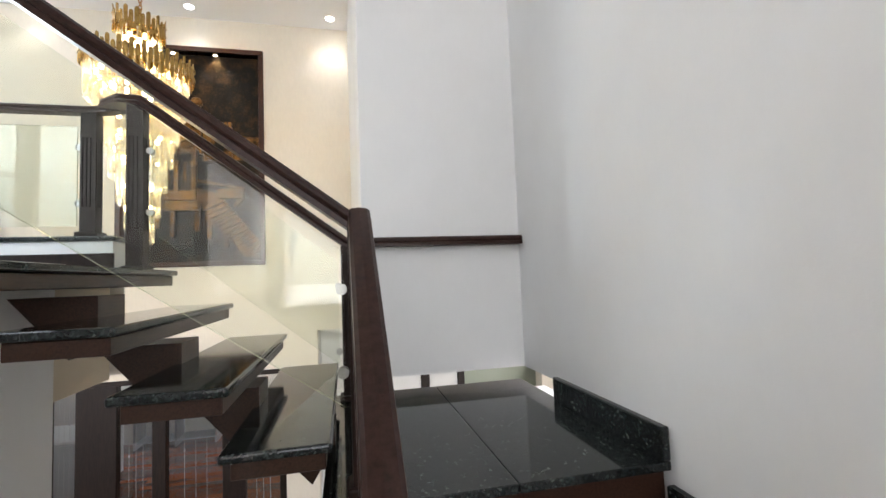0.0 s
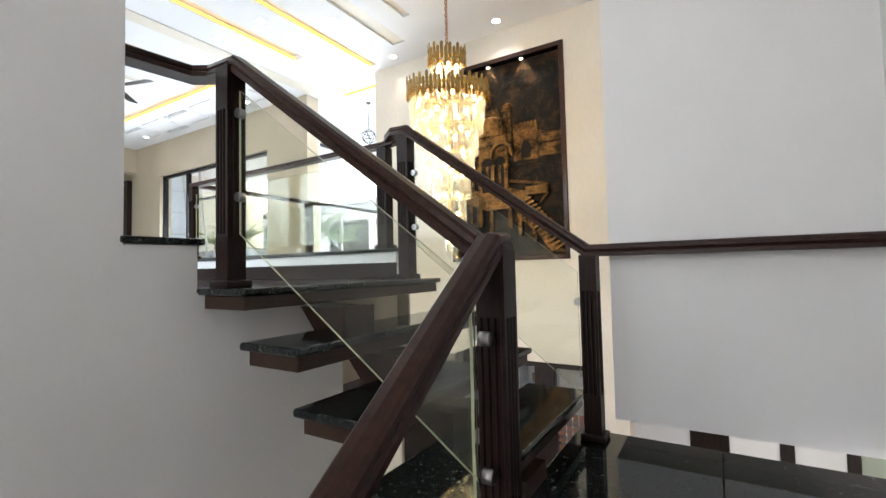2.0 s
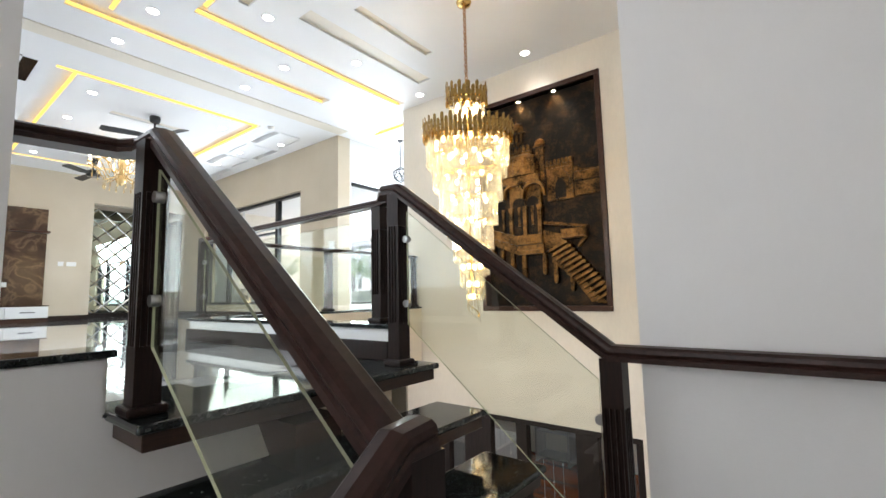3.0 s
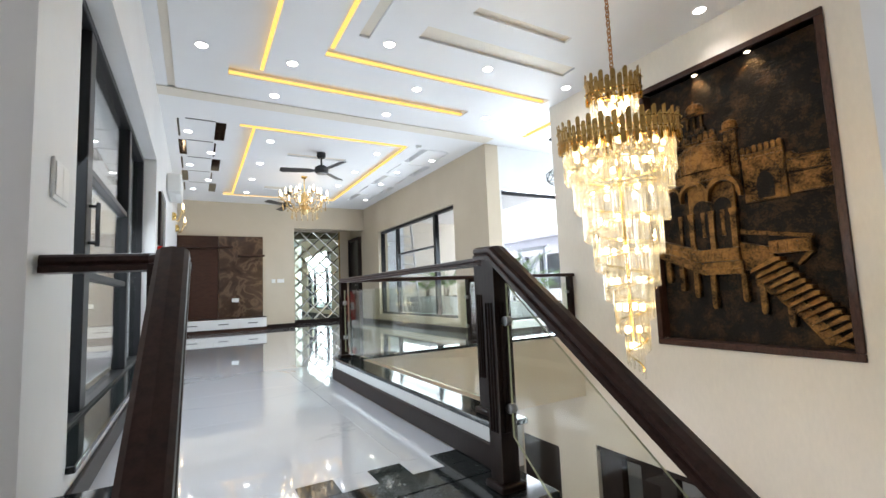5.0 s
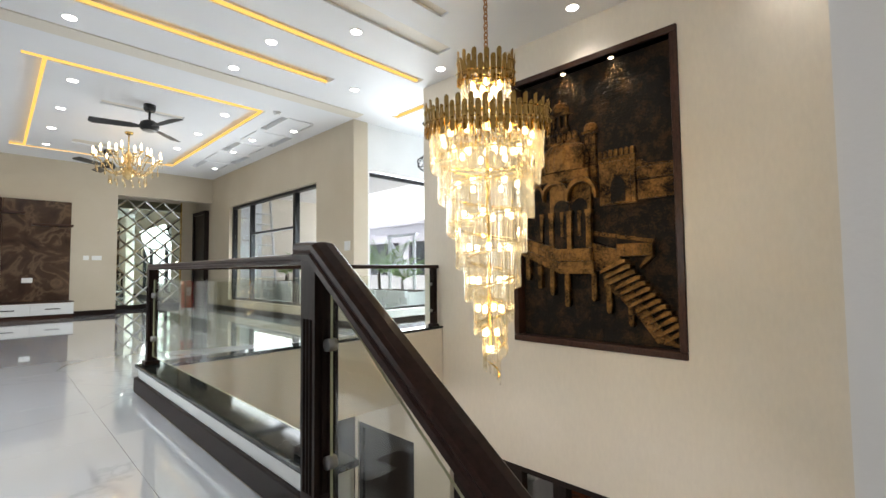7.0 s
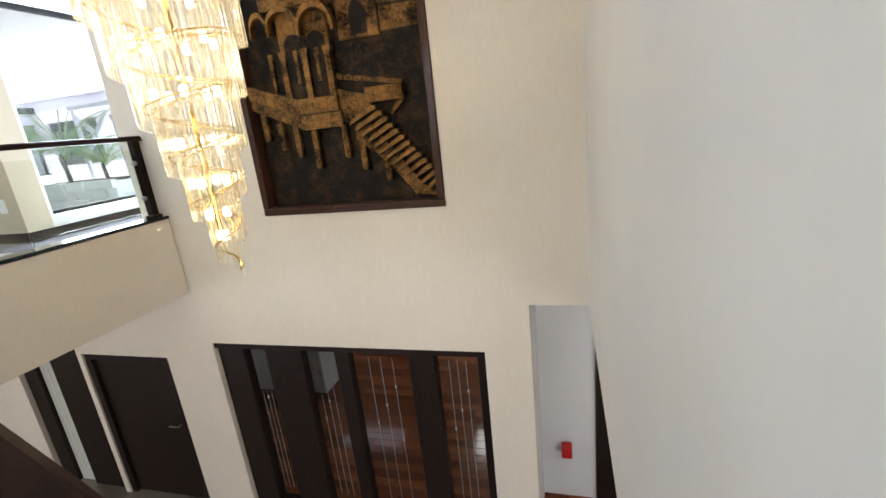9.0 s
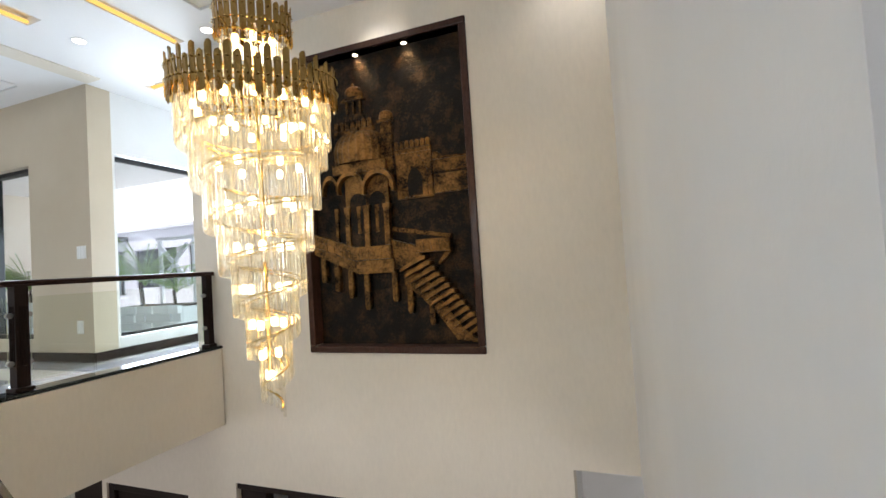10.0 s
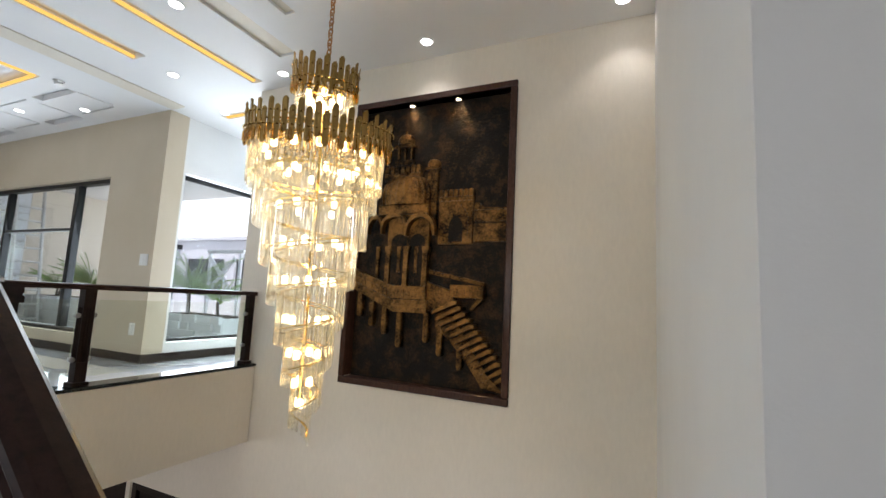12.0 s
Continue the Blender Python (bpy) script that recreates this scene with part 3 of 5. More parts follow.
# ---- windows ----
def window_y(name, y, x0, x1, z0, z1, posts, mids, label, frame_w=0.05, d=0.05):
    t = thing(name, ((x0 + x1) / 2, y, z0), label, "window", kind="structure")
    cx = t.location.x
    for a, b, c, e in ((x0, x1, z1 - frame_w, z1), (x0, x1, z0, z0 + frame_w), (x0, x0 + frame_w, z0, z1), (x1 - frame_w, x1, z0, z1)):
        part("window_frame", bevelled(a - cx, b - cx, -d, d, c - z0, e - z0, 0.004, 1), ALU, t, "black aluminium")
    for p, w in posts:
        part("mullion", bevelled(p - w - cx, p + w - cx, -d * 0.9, d * 0.9, frame_w, z1 - z0 - frame_w, 0.004, 1), ALU, t)
    for a, b, z in mids:
        part("transom", bevelled(a - cx, b - cx, -d * 0.7, d * 0.7, z - z0 - 0.02, z - z0 + 0.02, 0.003, 1), ALU, t)
    edges = [x0 + frame_w] + [p for p, w in posts] + [x1 - frame_w]
    for a, b in zip(edges, edges[1:]):
        g = part("pane", bevelled(a - cx + 0.01, b - cx - 0.01, -0.004, 0.004, frame_w, z1 - z0 - frame_w, 0.001, 1), WINGLASS, t)
        g.visible_shadow = False
    return t


window_y("window_1", YN + 0.12, -10.16, -6.40, 3.36, 5.40, [(-9.19, 0.03), (-7.30, 0.045)], [(-9.19, -7.30, 4.74)], "wide black aluminium sliding window to the courtyard")
sliding = window_y("window_2", 1.72, -5.35, -1.76, KERB - 0.03, 5.42, [(-4.32, 0.06), (-2.70, 0.065)], [(-4.32, -2.70, 4.62), (-4.32, -2.70, 4.03)], "tall black aluminium sliding door, closed")

bm = bmesh.new()
for z in (0.92, 1.12):
    cyl(bm, (0.855, 0.045, z), (0.855, 0.085, z), 0.009, n=8)
cyl(bm, (0.855, 0.085, 0.90), (0.855, 0.085, 1.14), 0.011, n=10)
part("door_handle", bm, BLACKP, sliding, "black pull handle")

# ---- chandelier ----
CX, CY = -1.752, 4.87


def crystal(name):
    """Clear glass rod: see-through in the middle, glossy towards its sides, a little cloudy."""
    m = bpy.data.materials.new(name)
    m.use_nodes = True
    nt = m.node_tree
    nt.nodes.clear()
    out = nt.nodes.new("ShaderNodeOutputMaterial")
    tr, gl, tl = nt.nodes.new("ShaderNodeBsdfTransparent"), nt.nodes.new("ShaderNodeBsdfGlossy"), nt.nodes.new("ShaderNodeBsdfTranslucent")
    tr.inputs[0].default_value = (1.0, 0.985, 0.95, 1)
    gl.inputs[0].default_value, gl.inputs["Roughness"].default_value = (1.0, 0.97, 0.90, 1), 0.06
    tl.inputs[0].default_value = (1.0, 0.92, 0.70, 1)
    lw, mr = nt.nodes.new("ShaderNodeLayerWeight"), nt.nodes.new("ShaderNodeMapRange")
    lw.inputs[0].default_value = 0.5
    mr.inputs[1].default_value, mr.inputs[2].default_value, mr.inputs[3].default_value, mr.inputs[4].default_value = 0.1, 0.8, 0.05, 0.75
    nt.links.new(lw.outputs["Facing"], mr.inputs[0])
    a, b = nt.nodes.new("ShaderNodeMixShader"), nt.nodes.new("ShaderNodeMixShader")
    a.inputs[0].default_value = 0.10
    nt.links.new(tr.outputs[0], a.inputs[1])
    nt.links.new(tl.outputs[0], a.inputs[2])
    nt.links.new(mr.outputs[0], b.inputs[0])
    nt.links.new(a.outputs[0], b.inputs[1])
    nt.links.new(gl.outputs[0], b.inputs[2])
    nt.links.new(b.outputs[0], out.inputs[0])
    return m


CRYSTAL = crystal("clear crystal")
AMBER = glass("amber crystal", (0.97, 0.82, 0.50), 0.06, 1.6)


LEAFGOLD = material("bronze gold leaf metal", (0.36, 0.225, 0.075), 0.16, 1.0)


def plate_mesh(w, h):
    """A narrow metal leaf with slanted, rounded ends."""
    bm = bmesh.new()
    pts = [(-w, -h + 0.012), (-w * 0.3, -h), (w * 0.5, -h + 0.004), (w, -h + 0.016), (w, -0.010), (w * 0.4, 0.0), (-w * 0.4, -0.004), (-w, -0.018)]
    extrude(bm, pts, lambda u, v, k: (0.003 * k - 0.006 * (u / w) ** 2 - 0.005 * (v / h) ** 2, u, v))
    return mesh_of("gold_leaf", bm, LEAFGOLD)


def rod_mesh(r, h, n=6):
    bm = bmesh.new()
    lathe(bm, (0, 0, 0), [(r * 0.45, -h), (r, -h + 0.008), (r, -0.008), (r * 0.4, 0)], n)
    for f in bm.faces:
        f.smooth = False
    return mesh_of("crystal_rod", bm, CRYSTAL)


def ring(bm, r, z, t=0.006, n=48, drop=0.0, tip=0.0):
    cyl_n = 6
    rows = []
    for k in range(n + 1):
        a = 2 * math.pi * k / n
        c = Vector((r * math.cos(a), r * math.sin(a), z - drop * k / n - tip * math.cos(a + 0.83)))
        o = Vector((math.cos(a), math.sin(a), 0))
        rows.append([bm.verts.new(c + o * (t * math.cos(b)) + Vector((0, 0, t * math.sin(b)))) for b in (2 * math.pi * j / cyl_n for j in range(cyl_n))])
    for p, q in zip(rows, rows[1:]):
        for j in range(cyl_n):
            bm.faces.new((p[j], p[(j + 1) % cyl_n], q[(j + 1) % cyl_n], q[j]))


def child(name, me, parent, m):
    ob = new(name, me)
    ob.parent = parent
    ob.matrix_basis = m
    return ob


chand = thing("chandelier", (CX, CY, CEIL), "tall spiral crystal chandelier with gold leaf crowns, lit", "chandelier")
bm = bmesh.new()
lathe(bm, (0, 0, 0), [(0.02, -0.05), (0.06, -0.035), (0.07, -0.01), (0.07, -0.001)], 24)
part("ceiling_rose", bm, GOLD, chand, "gold ceiling rose", True)
CHAIN = material("copper coloured chain", (0.45, 0.22, 0.08), 0.3, 0.9)
bm = bmesh.new()
z = -0.05
k = 0
while z > -0.78:
    for s in range(10):
        a, b = 2 * math.pi * s / 10, 2 * math.pi * (s + 1) / 10
        pa, pb = [(0.014 * math.cos(q), 0.022 * math.sin(q)) for q in (a, b)]
        f = (lambda p: (p[0], 0.004, z - 0.02 + p[1])) if k % 2 else (lambda p: (0.004, p[0], z - 0.02 + p[1]))
        cyl(bm, f(pa), f(pb), 0.0045, n=5)
    z -= 0.032
    k += 1
part("chain", bm, CHAIN, chand, "copper coloured chain")
Z0 = CEIL
leaf_s, leaf_l = plate_mesh(0.0165, 0.165), plate_mesh(0.0165, 0.185)
for n, r, ztop, me, tip in ((29, 0.19, 5.34, leaf_s, 0.045), (62, 0.405, 5.0, leaf_l, 0.075)):
    for k in range(n):
        a = 2 * math.pi * k / n
        z = ztop - Z0 + (0.028 if k % 2 else -0.012) + random.uniform(-0.008, 0.008) - tip * math.cos(a + 0.83)
        child("gold_leaf", me, chand, Matrix.Translation((r * math.cos(a), r * math.sin(a), z)) @ Matrix.Rotation(a, 4, "Z"))
bm = bmesh.new()
for r, z, tip in ((0.172, 5.25, 0.055), (0.172, 5.19, 0.055), (0.385, 4.93, 0.075), (0.385, 4.87, 0.075)):
    ring(bm, r, z - Z0, tip=tip)
for a in range(8):
    q = a * math.pi / 4
    cyl(bm, (0.02 * math.cos(q), 0.02 * math.sin(q), 5.0 - Z0), (0.39 * math.cos(q), 0.39 * math.sin(q), 4.92 - Z0), 0.005, n=5)
cyl(bm, (0, 0, 5.40 - Z0), (0, 0, 3.45 - Z0), 0.012, n=8)
part("frame", bm, GOLD, chand, "gold frame")
short_rod, drop_me = bmesh.new(), bmesh.new()
lathe(short_rod, (0, 0, 0), [(0.003, -0.16), (0.008, -0.148), (0.008, 0.0)], 5)
short_rod = mesh_of("short_crystal", short_rod, CRYSTAL)
lathe(drop_me, (0, 0, 0), [(0.002, -0.045), (0.009, -0.032), (0.009, 0.010), (0.003, 0.025)], 6)
drop_me = mesh_of("amber_drop", drop_me, AMBER)
for r, z, n, tip in ((0.155, 5.20, 24, 0.03), (0.36, 4.90, 54, 0.05)):
    for k in range(n):
        a = 2 * math.pi * k / n
        child("short_crystal", short_rod, chand, Matrix.Translation((r * math.cos(a), r * math.sin(a), z - tip * math.cos(a + 0.83) - Z0))).visible_shadow = False
for n, r, z, tip in ((26, 0.185, 5.185, 0.055), (54, 0.40, 4.855, 0.075)):
    for k in range(n):
        a = 2 * math.pi * (k + 0.5) / n
        child("amber_drop", drop_me, chand, Matrix.Translation((r * math.cos(a), r * math.sin(a), z - tip * math.cos(a + 0.83) - Z0))).visible_shadow = False
LEAN = Vector((0.785, 0.62, 0)) * 0.0045      # the tail hangs slightly off the axis


def coil(n):
    """Place of the rod's lower end after n turns of the spiral, which winds clockwise as it falls."""
    a = radians(218.3 - 360 * n)
    rad, low = (0.362 - 0.05 * n, 4.592 - 0.2135 * n) if n > 0 else (0.362, 4.595)
    return Vector((rad * math.cos(a), rad * math.sin(a), low - Z0)) + LEAN * (n - 1.5), rad


rod = rod_mesh(0.0088, 0.275)
n, coil_top, coil_low = -0.92, [], []
while n < 6.55:
    c, rad = coil(n)
    child("crystal_rod", rod, chand, pose(c.x, c.y, c.z + 0.275 + random.uniform(-0.003, 0.003), random.uniform(-0.5, 0.5), random.uniform(-0.5, 0.5), random.uniform(0, 45))).visible_shadow = False
    n += 0.0285 / (2 * math.pi * max(rad, 0.04))
for k in range(240):
    c, rad = coil(-0.92 + 7.47 * k / 239)
    inner = Vector((c.x * 0.965, c.y * 0.965, 0))
    coil_top.append(inner + Vector((0, 0, c.z + 0.268)))
    coil_low.append(inner * 0.93 + Vector((0, 0, c.z + 0.072)))
square = [(-0.004, -0.004), (0.004, -0.004), (0.004, 0.004), (-0.004, 0.004)]
part("spiral_ring", one(sweep, square, coil_top), GOLD, chand, "thin gold spiral ring")
part("spiral_ring", one(sweep, square, coil_low), GOLD, chand, "thin gold spiral ring")
bm = bmesh.new()
for count, rad, mid, tip in ((29, 0.193, 5.265, 0.045), (62, 0.408, 4.93, 0.075)):
    for k in range(count):
        a = 2 * math.pi * k / count
        o = Vector((math.cos(a), math.sin(a), 0))
        for dz in (-0.035, 0.035):
            q = o * rad + Vector((0, 0, mid - Z0 + dz - tip * math.cos(a + 0.83)))
            cyl(bm, q - o * 0.006, q + o * 0.006, 0.0045, 0.002, 6)
tagged(part("studs", bm, GOLD, chand, "rows of small gold studs"), kind="stuff")
bulb_me = bmesh.new()
lathe(bulb_me, (0, 0, 0), [(0.009, -0.024), (0.016, -0.018), (0.016, 0.014), (0.009, 0.022)], 8)
bulb_me = mesh_of("bulb", bulb_me, BULB)
spots = [(0.07, 5.10, 6), (0.10, 5.14, 6), (0.29, 4.79, 14), (0.17, 4.70, 6), (0.19, 4.50, 6), (0.16, 4.30, 6), (0.13, 4.09, 5), (0.11, 3.88, 5), (0.08, 3.70, 4), (0.045, 3.55, 3), (0.02, 3.44, 2)]
for r, z, n in spots:
    for j in range(n):
        a = 2 * math.pi * j / n + z * 9
        child("bulb", bulb_me, chand, Matrix.Translation((r * math.cos(a), r * math.sin(a), z - Z0)))
lamp("chandelier_lamp", "POINT", pose(CX, CY, 4.72), 9.8, (1.0, 0.71, 0.38), soft=0.03)
lamp("chandelier_lamp", "POINT", pose(CX, CY, 4.2), 3.2, (1.0, 0.71, 0.38), soft=0.03)
lamp("chandelier_lamp", "POINT", pose(CX, CY, 3.7), 0.7, (1.0, 0.75, 0.45), soft=0.03)
lamp("chandelier_lamp", "POINT", pose(CX, CY, 5.13), 2.3, (1.0, 0.75, 0.45), soft=0.03)

# ---- relief panel ----
def bronze(name, dark, light, lo, hi, metal, rough=0.34, rubbed=0.0):
    m = material(name, dark, rough, metal, spec=0.25)
    nt, b = nodes_of(m)
    v = coords(nt)
    n = noise_node(nt, v, 7, 8, 0.7)
    f = noise_node(nt, v, 60, 4, 0.7)
    add = nt.nodes.new("ShaderNodeMath")
    add.operation = "MULTIPLY_ADD"
    nt.links.new(f, add.inputs[0])
    add.inputs[1].default_value = 0.5
    nt.links.new(n, add.inputs[2])
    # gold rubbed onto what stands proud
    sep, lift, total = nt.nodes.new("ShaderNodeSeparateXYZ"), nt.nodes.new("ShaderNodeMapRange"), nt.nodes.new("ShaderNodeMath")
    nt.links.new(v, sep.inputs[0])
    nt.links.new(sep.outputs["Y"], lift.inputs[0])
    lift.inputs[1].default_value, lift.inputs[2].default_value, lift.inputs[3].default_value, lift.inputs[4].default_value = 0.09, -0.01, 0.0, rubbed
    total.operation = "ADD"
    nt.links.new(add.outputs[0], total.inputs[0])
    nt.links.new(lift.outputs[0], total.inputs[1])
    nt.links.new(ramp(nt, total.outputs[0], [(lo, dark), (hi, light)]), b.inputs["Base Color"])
    hatch = noise_node(nt, coords(nt, (26, 26, 90)), 1.0, 3, 0.6)
    mixh = nt.nodes.new("ShaderNodeMath")
    mixh.operation = "MULTIPLY_ADD"
    nt.links.new(hatch, mixh.inputs[0])
    mixh.inputs[1].default_value = 0.5
    nt.links.new(add.outputs[0], mixh.inputs[2])
    bump(nt, b, mixh.outputs[0], 0.7, 0.014)
    return m


PATINA = bronze("dark bronze patina", (0.0065, 0.0042, 0.0026), (0.072, 0.038, 0.013), 0.72, 1.08, 0.25, 0.55)
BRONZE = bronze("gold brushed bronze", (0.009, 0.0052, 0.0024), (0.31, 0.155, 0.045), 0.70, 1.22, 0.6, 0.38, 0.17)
PX, PY, PZ = -2.495, YN + 0.10, 3.312     # lower inner corner of the panel
mural = thing("relief_panel", (-1.78, YN, 3.26), "dark bronze wall relief of a domed pavilion, brown wooden frame", "wall relief")


def at_panel(u, v, d):
    return (PX + u + 1.78, PY - YN - d, PZ - 3.26 + v)


def relief(name, outline, d0, d1, mat=None, bev=0.006):
    bm = bmesh.new()
    extrude(bm, outline, lambda u, v, w: at_panel(u, v, (d0, d1)[w]))
    if bev:
        bmesh.ops.bevel(bm, geom=[e for e in bm.edges if all(abs(x.co.y - (PY - YN - d1)) < 1e-5 for x in e.verts)], offset=bev, segments=2, affect="EDGES")
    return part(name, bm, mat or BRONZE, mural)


def rect(u0, u1, v0, v1):
    return [(u0, v0), (u1, v0), (u1, v1), (u0, v1)]


def arch_outline(u0, u1, v0, v1, n=10, point=0.0):
    """An opening with a round or pointed head."""
    r, c = (u1 - u0) / 2, (u0 + u1) / 2
    pts = [(u0, v0), (u1, v0)]
    for k in range(n + 1):
        a = math.pi * k / n
        pts.append((c + r * math.cos(a), v1 - r + r * math.sin(a) * (1 + point * math.sin(a) ** 6)))
    return pts


back = bmesh.new()
bmesh.ops.create_grid(back, x_segments=44, y_segments=76, size=0.5)
for v in back.verts:
    u, w = (v.co.x + 0.5) * 1.44, (v.co.y + 0.5) * 2.46
    d = 0.010 * noise.fractal((u * 4, w * 4, 1.7), 1.0, 2.0, 4) + 0.008
    v.co = at_panel(u, w, max(0.0, d))
part("background", back, PATINA, mural, "dark patinated background")
FRAMEWOOD = wood("frame wood", (0.028, 0.012, 0.008), (0.065, 0.028, 0.018), 0.4, (8, 8, 2))
for x0, x1, z0, z1 in ((-2.55, -0.995, 3.255, 3.312), (-2.55, -0.995, 5.77, 5.825), (-2.55, -2.493, 3.3125, 5.7695), (-1.052, -0.995, 3.3125, 5.7695)):
    part("frame_side", bevelled(x0 + 1.78, x1 + 1.78, -0.02, 0.13, z0 - 3.26, z1 - 3.26, 0.008, 2), FRAMEWOOD, mural, "brown wooden frame")
# distant fort with towers
relief("tower", rect(0.33, 0.56, 1.50, 1.83), 0.005, 0.03)
for k in range(7):
    relief("merlon", arch_outline(0.25 + 0.054 * k, 0.292 + 0.054 * k, 1.83, 1.905, 6), 0.005, 0.04, bev=0.003)
relief("tower_band", rect(0.245, 0.63, 1.765, 1.83), 0.005, 0.036)
relief("kiosk_base", rect(0.35, 0.54, 1.90, 1.955), 0.005, 0.035)
for u in (0.37, 0.435, 0.50):
    relief("kiosk_column", rect(u, u + 0.02, 1.955, 2.075), 0.005, 0.035, bev=0.002)
relief("kiosk_eave", [(0.325, 2.07), (0.565, 2.07), (0.525, 2.10), (0.365, 2.10)], 0.005, 0.05)


def dome(name, u, v, r, h, depth, ribs=0):
    bm = bmesh.new()
    n, m = 36, 12
    rows = []
    for i in range(m + 1):
        t = i / m
        row = []
        for j in range(n + 1):
            a = math.pi * j / n
            bulge = 1.0 + 0.10 * math.sin(math.pi * t)
            k = max(0.0, math.cos(t * math.pi / 2)) ** 0.55 * bulge * (1 - (0.09 if ribs and j % 3 == 0 and 0 < j < n else 0))
            row.append(bm.verts.new(at_panel(u - r * k * math.cos(a), v + h * math.sin(t * math.pi / 2), 0.004 + depth * k * math.sin(a))))
        rows.append(row)
    for p, q in zip(rows, rows[1:]):
        for j in range(n):
            bm.faces.new((p[j], p[j + 1], q[j + 1], q[j])).smooth = True
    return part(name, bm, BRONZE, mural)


dome("small_dome", 0.445, 2.10, 0.085, 0.10, 0.06, 1)
relief("finial", rect(0.438, 0.452, 2.195, 2.225), 0.005, 0.03, bev=0.003)
relief("slender_tower", rect(0.685, 0.79, 1.30, 1.845), 0.004, 0.03)
relief("kiosk_eave", rect(0.665, 0.81, 1.84, 1.865), 0.004, 0.045)
dome("small_dome", 0.737, 1.865, 0.062, 0.078, 0.05, 1)
relief("fort_wall", rect(0.815, 1.13, 1.18, 1.59), 0.004, 0.035)
for k in range(7):
    relief("merlon", arch_outline(0.817 + 0.0455 * k, 0.853 + 0.0455 * k, 1.59, 1.655, 6), 0.004, 0.045, bev=0.003)
relief("fort_moulding", rect(0.815, 1.13, 1.55, 1.58), 0.036, 0.046, bev=0.003)
relief("pointed_arch", [p for p in arch_outline(0.875, 1.09, 1.19, 1.50, 14, 0.35)], 0.036, 0.043, bev=0.003)
relief("pointed_niche", arch_outline(0.92, 1.045, 1.20, 1.40, 14, 0.35), 0.0435, 0.047, PATINA, 0.002)
relief("fort_wall", rect(1.135, 1.43, 1.20, 1.355), 0.004, 0.026)
relief("fort_wall", rect(1.135, 1.43, 1.365, 1.465), 0.004, 0.034)
relief("rock_edge", [(1.135, 1.468), (1.43, 1.468), (1.43, 1.478), (1.22, 1.488), (1.18, 1.53), (1.14, 1.53)], 0.004, 0.03, bev=0.003)
# pavilion
relief("pavilion_wall", rect(0.33, 0.74, 1.16, 1.45), 0.004, 0.05)
relief("drum", rect(0.23, 0.735, 1.445, 1.53), 0.004, 0.075)
dome("dome", 0.48, 1.53, 0.262, 0.275, 0.12, 1)
relief("finial", rect(0.47, 0.49, 1.80, 1.84), 0.005, 0.06, bev=0.004)


def eave(u0, u1, v0, v1):
    n, pts = 12, []
    for k in range(n + 1):
        a = math.pi * k / n
        pts.append(((u0 + u1) / 2 - (u1 - u0) / 2 * math.cos(a), v0 + (v1 - v0) * math.sin(a) ** 0.8))
    inner = [((u0 + u1) / 2 + (u - (u0 + u1) / 2) * 0.86, v0 + (v - v0) * 0.80 - 0.002) for u, v in pts]
    relief("eave", pts + inner[::-1], 0.05, 0.11, bev=0)


eave(0.14, 0.30, 1.27, 1.44)
eave(0.28, 0.545, 1.30, 1.45)
eave(0.525, 0.82, 1.25, 1.45)
relief("opening", arch_outline(0.375, 0.53, 0.82, 1.27, 12), 0.051, 0.055, PATINA, 0.002)
relief("opening", arch_outline(0.56, 0.71, 0.82, 1.27, 12), 0.051, 0.055, PATINA, 0.002)
relief("opening", arch_outline(0.25, 0.34, 0.86, 1.25, 10), 0.02, 0.03, PATINA, 0.002)
for u, v0, d in ((0.235, 0.86, 0.05), (0.355, 0.82, 0.075), (0.545, 0.80, 0.09), (0.725, 0.82, 0.08), (0.46, 0.93, 0.062), (0.63, 0.93, 0.062)):
    w = 0.018 if d > 0.065 else 0.012
    relief("column", [(u - w * 1.6, v0), (u + w * 1.6, v0), (u + w, v0 + 0.05), (u + w, 1.10), (u + w * 1.8, 1.13), (u + w * 1.8, 1.16), (u - w * 1.8, 1.16), (u - w * 1.8, 1.13), (u - w, 1.10), (u - w, v0 + 0.05)], 0.02, d, bev=0.004)
# terrace on posts
relief("balustrade", [(0.0, 0.85), (0.44, 0.70), (0.44, 0.81), (0.0, 0.96)], 0.004, 0.085)
relief("balustrade", rect(0.44, 0.755, 0.705, 0.815), 0.004, 0.105)
for k in range(5):
    relief("baluster_panel", rect(0.45 + 0.061 * k, 0.498 + 0.061 * k, 0.72, 0.795), 0.106, 0.111, bev=0.003)
for k in range(5):
    relief("baluster_panel", [(0.02 + 0.075 * k, 0.845 - 0.026 * k), (0.075 + 0.075 * k, 0.826 - 0.026 * k), (0.075 + 0.075 * k, 0.885 - 0.026 * k), (0.02 + 0.075 * k, 0.905 - 0.026 * k)], 0.086, 0.091, bev=0.003)
relief("terrace_edge", [(0.0, 0.78), (0.445, 0.585), (0.445, 0.695), (0.0, 0.845)], 0.004, 0.07)
relief("terrace_edge", rect(0.445, 0.77, 0.59, 0.70), 0.004, 0.09)
relief("terrace_moulding", rect(0.435, 0.78, 0.635, 0.665), 0.091, 0.105, bev=0.003)
